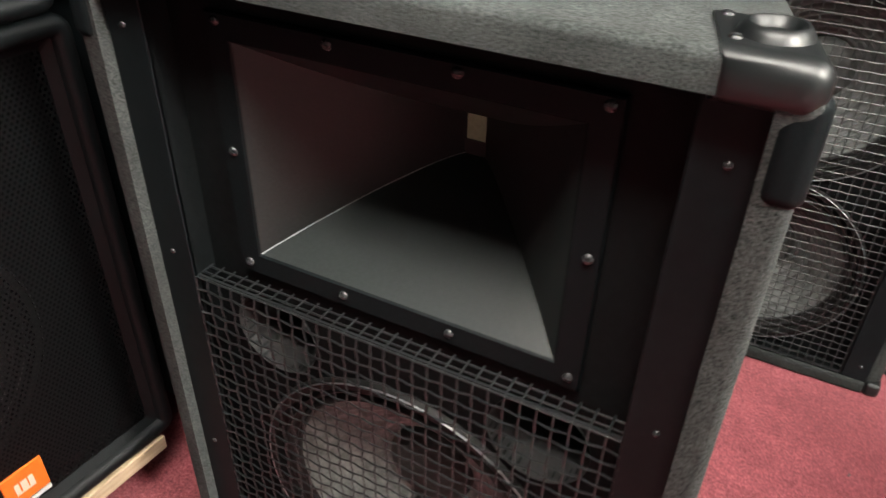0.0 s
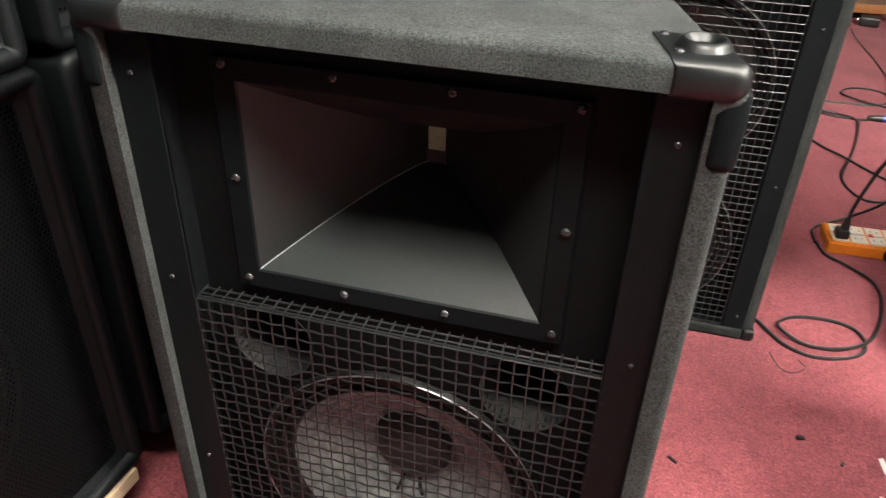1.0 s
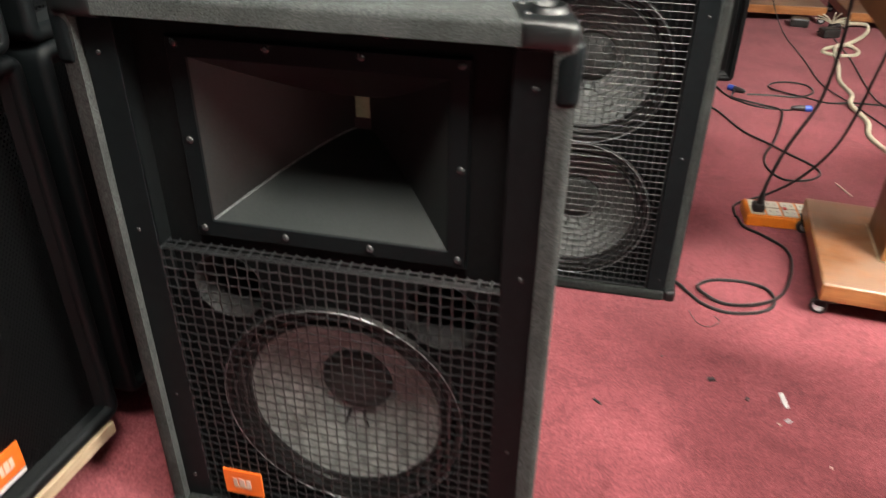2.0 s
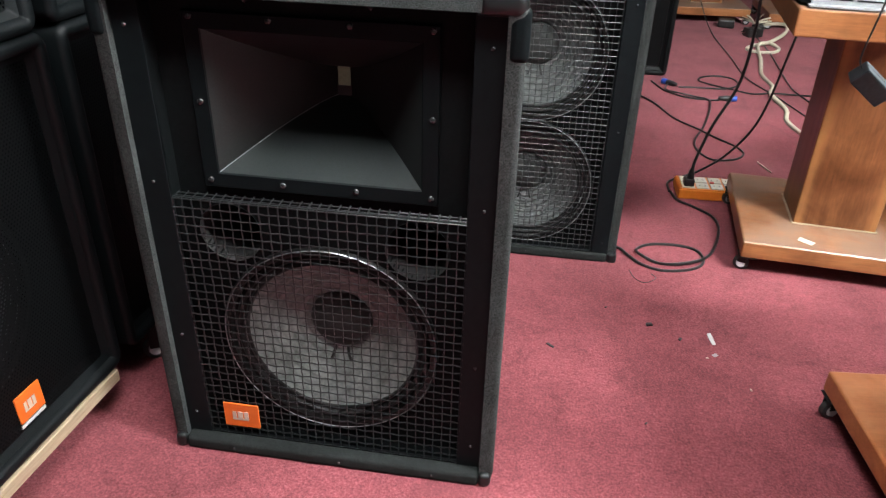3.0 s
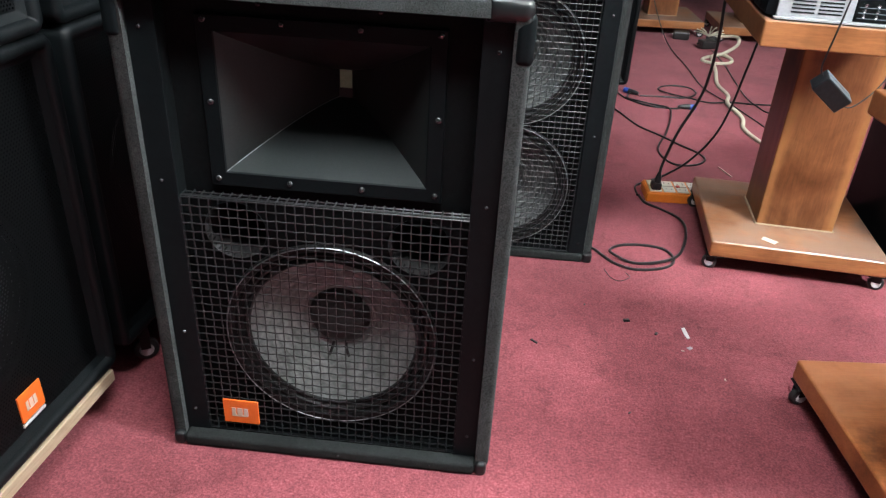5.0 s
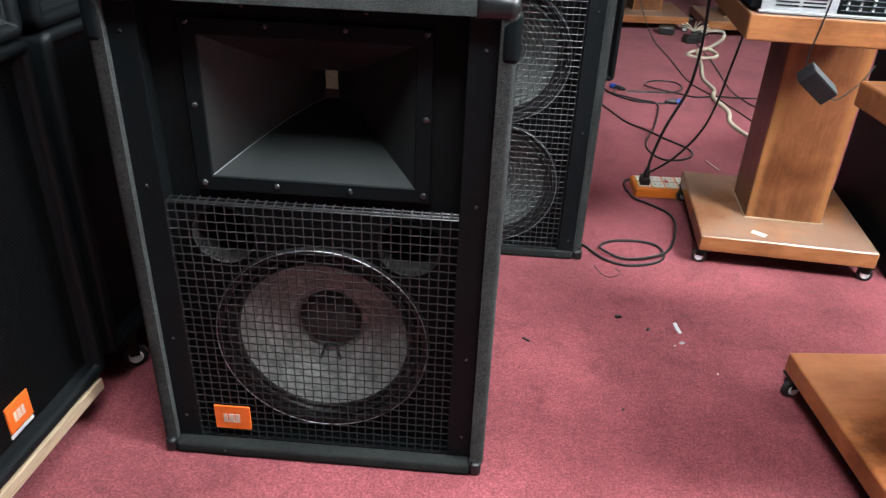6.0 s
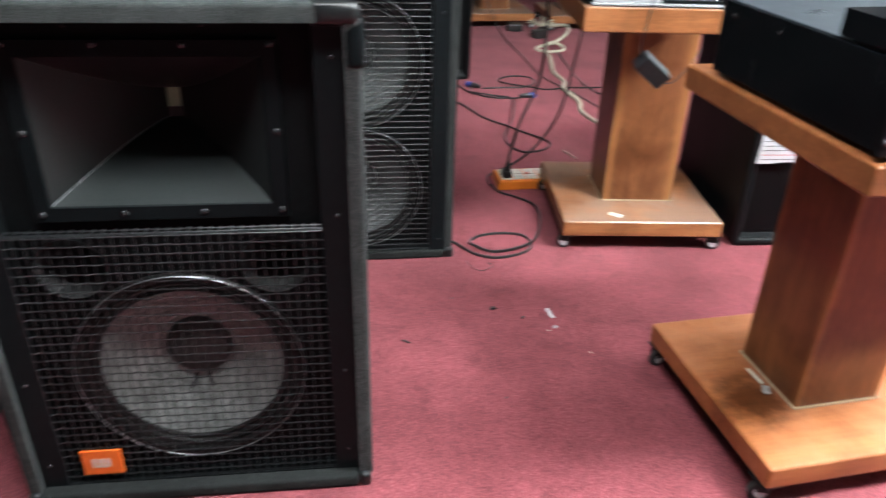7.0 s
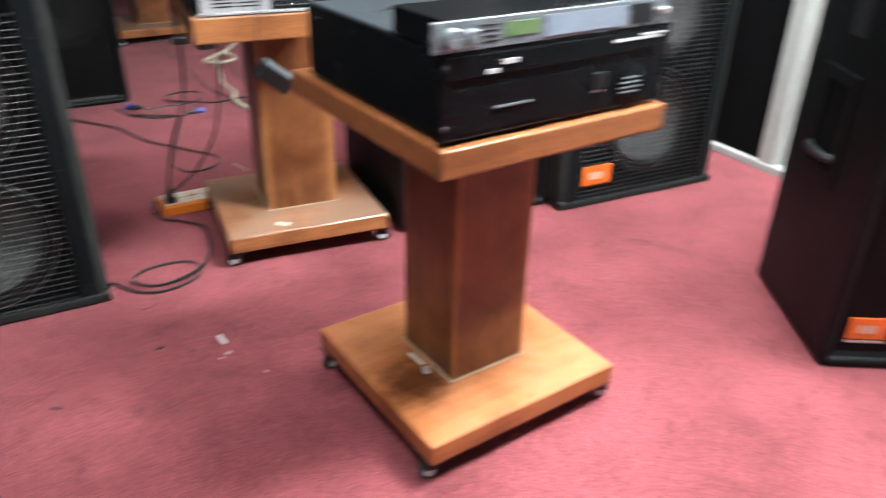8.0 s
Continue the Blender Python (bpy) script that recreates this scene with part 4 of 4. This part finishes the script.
cable("thin_cable", "thin black cable hanging down and running along the carpet", [(1.1, 3.72, 0.42), (1.14, 3.71, 0.27), (1.19, 3.7, 0.15), (1.24, 3.68, 0.05), (1.27, 3.55, F), (1.29, 3.15, F), (1.3, 2.78, F), (1.37, 2.5, F + 0.008), (1.41, 2.41, F), (1.46, 2.2, F), (1.5, 1.9, F)], 0.003)
cable("thin_cable", "thin black cable on the carpet", [(1.52, 3.62, F), (1.52, 3.26, F), (1.5, 2.93, F), (1.48, 2.63, F + 0.006), (1.5, 2.51, F + 0.004), (1.54, 2.42, F), (1.7, 2.3, F)], 0.0034)
cable("mains_cable", "black mains cable coiled beside a loudspeaker", [(0.5, 0.97, F), (0.59, 0.94, F), (0.62, 0.9, F), (0.655, 0.855, F), (0.71, 0.83, F), (0.78, 0.845, F), (0.825, 0.88, F), (0.835, 0.93, F), (0.815, 0.97, F), (0.76, 0.985, F), (0.69, 0.975, F), (0.65, 0.94, F), (0.655, 0.895, F + 0.008), (0.71, 0.868, F), (0.79, 0.875, F + 0.008), (0.86, 0.95, F), (0.905, 1.09, F), (0.905, 1.19, F), (0.85, 1.26, F), (0.805, 1.3, F), (0.79, 1.36, F)], 0.0044)
cable("white_cable", "cream cable with loose coils on the carpet", [(1.54, 3.78, 0.03), (1.62, 3.74, 0.06), (1.68, 3.68, 0.07), (1.66, 3.58, 0.05), (1.56, 3.47, 0.02), (1.45, 3.41, F), (1.41, 3.33, F), (1.46, 3.28, F), (1.55, 3.3, F), (1.59, 3.39, F), (1.55, 3.46, F + 0.01), (1.48, 3.4, F + 0.008), (1.44, 3.12, F), (1.39, 2.85, F), (1.4, 2.66, F), (1.36, 2.5, F + 0.008), (1.385, 2.32, F), (1.355, 2.17, F), (1.38, 2.02, F), (1.42, 1.9, F)], 0.0098, CREAM)


def connector(x, y, turn, label):
    c = thing("speaker_connector", pose(x, y, 0.013, 0, 0, turn), label, "connector", "blue cable connectors")
    part("shell", lathe([(0.004, -0.05), (0.008, -0.045), (0.012, -0.02), (0.0125, 0.012)], axis="x", n=18, cap0=True), CABLE, c, "black rubber sleeve", True)
    part("ring", lathe([(0.0128, 0.006), (0.0132, 0.01), (0.0132, 0.03), (0.012, 0.033), (0.003, 0.033)], axis="x", n=18, cap1=True), BLUE, c, "blue locking ring", True)


connector(0.905, 2.585, 140, "black cable connector with a blue ring on the carpet")
connector(1.155, 2.4, 5, "black cable connector with a blue ring on the carpet")


def adapter(m, label):
    a = thing("plug_adapter", m, label, "plug adapter", "plugs on the floor")
    slab("body", a, CABLE, -0.05, 0.05, -0.035, 0.035, 0, 0.05, 0.01, "black plastic body")
    for u in (-0.012, 0.012):
        slab("pin", a, CHROME, -0.07, -0.048, u - 0.002, u + 0.002, 0.024, 0.03, 0.0005, "bright metal pin")


adapter(pose(1.5, 3.66, 0, 0, 0, 20), "black mains adapter lying on the carpet")
adapter(pose(1.38, 3.86, 0, 0, 0, -10), "black mains adapter lying on the carpet")
adapter(pose(1.56, 3.8, 0, 0, 0, 70), "black mains adapter lying on the carpet")
bm = None
rnd = random.Random(5)
for i in range(9):
    a = rnd.uniform(0, 6.28)
    d = Vector((math.cos(a), math.sin(a) * 0.6, rnd.uniform(0.2, 1.0))).normalized()
    s = Vector((1.52, 3.74, 0.055))
    bm = tube(glide([s, s + 0.05 * d, s + 0.1 * d + Vector((0, 0, -0.015))], 5), 0.004, 6, bm)
tagged(part("cable_tie", bm, CREAM, None, "", True), "frayed cream cable ends tied in a bunch", "cable")


def scrap(name, label, category, m, mat, w, d, h, bend=0.0):
    """A small thin piece of litter with an uneven outline."""
    bm = box(-w / 2, w / 2, -d / 2, d / 2, 0, h)
    bmesh.ops.subdivide_edges(bm, edges=bm.edges[:], cuts=2, use_grid_fill=True)
    for v in bm.verts:
        v.co += Vector((noise.noise(v.co * 90) * w * 0.12, noise.noise(v.co * 90 + Vector((3, 1, 2))) * d * 0.12, bend * (v.co.y / d) ** 2 * 2))
    ob = part(name, bm, mat, None)
    ob.matrix_basis = m
    return tagged(ob, label, category)


scrap("paper_scrap", "small strip of white paper on the carpet", "litter", pose(0.801, 0.527, 0.001, 0, 0, 8), WHITE, 0.01, 0.045, 0.001, 0.002)
scrap("paper_scrap", "tiny torn bit of pale paper on the carpet", "litter", pose(0.8, 0.465, 0.001, 0, 0, 40), GREYMETAL, 0.012, 0.01, 0.001)
scrap("dark_chip", "small dark chip lying on the carpet", "litter", pose(0.655, 0.562, 0, 0, 0, 20), PLASTIC, 0.015, 0.009, 0.005)
scrap("dark_chip", "thin dark sliver lying on the carpet", "litter", pose(0.413, 0.432, 0, 0, 0, -40), PLASTIC, 0.02, 0.005, 0.003)
scrap("dark_chip", "tiny dark crumb lying on the carpet", "litter", pose(0.725, 0.515, 0, 0, 0, 60), PLASTIC, 0.009, 0.006, 0.003)
scrap("straw", "thin white straw lying on the carpet", "litter", pose(1.155, 1.645, 0.001, 0, 0, 18), PALE, 0.004, 0.09, 0.004)
scrap("tape_scrap", "white smear of tape on the base board of a stand", "litter", pose(1.09, 0.9, 0.1, 0, 0, 50), SOCKET, 0.022, 0.042, 0.0008)
scrap("tape_scrap", "white torn tape beside the column of a stand", "litter", pose(1.14, 0.11, 0.1, 0, 0, 8), SOCKET, 0.009, 0.05, 0.001)
scrap("tape_scrap", "curled bit of torn pale tape beside the column of a stand", "litter", pose(1.14, 0.062, 0.1, 0, 0, -18), GREYMETAL, 0.014, 0.026, 0.0012, 0.004)
hair = cable("thread", "thin dark thread curled on the carpet", [(0.62, 0.82, 0.002), (0.635, 0.775, 0.002), (0.66, 0.76, 0.002), (0.69, 0.785, 0.003), (0.68, 0.81, 0.002)], 0.0009)
for i, (x, y) in enumerate(((0.78, 0.45), (0.62, 0.2), (0.86, 0.35), (0.72, -0.25), (1.15, -0.45), (0.55, 0.62))):
    scrap("lint", "tiny speck of lint on the carpet", "litter", pose(x, y, 0.001, 0, 0, 50 * i), WHEEL if i % 2 else PALE, 0.006, 0.003, 0.002)
sheet = scrap("paper_sheet", "white printed sheet with a red line on a loudspeaker", "paper", pose(1.54, 0.851, 0.325, 90, 0, -2), WHITE, 0.12, 0.085, 0.001)
for i in range(5):
    part("print_line", box(-0.052, 0.052, -0.033 + i * 0.014, -0.0315 + i * 0.014, 0.001, 0.0024), RED if i == 1 else GREY_BRICK, sheet)
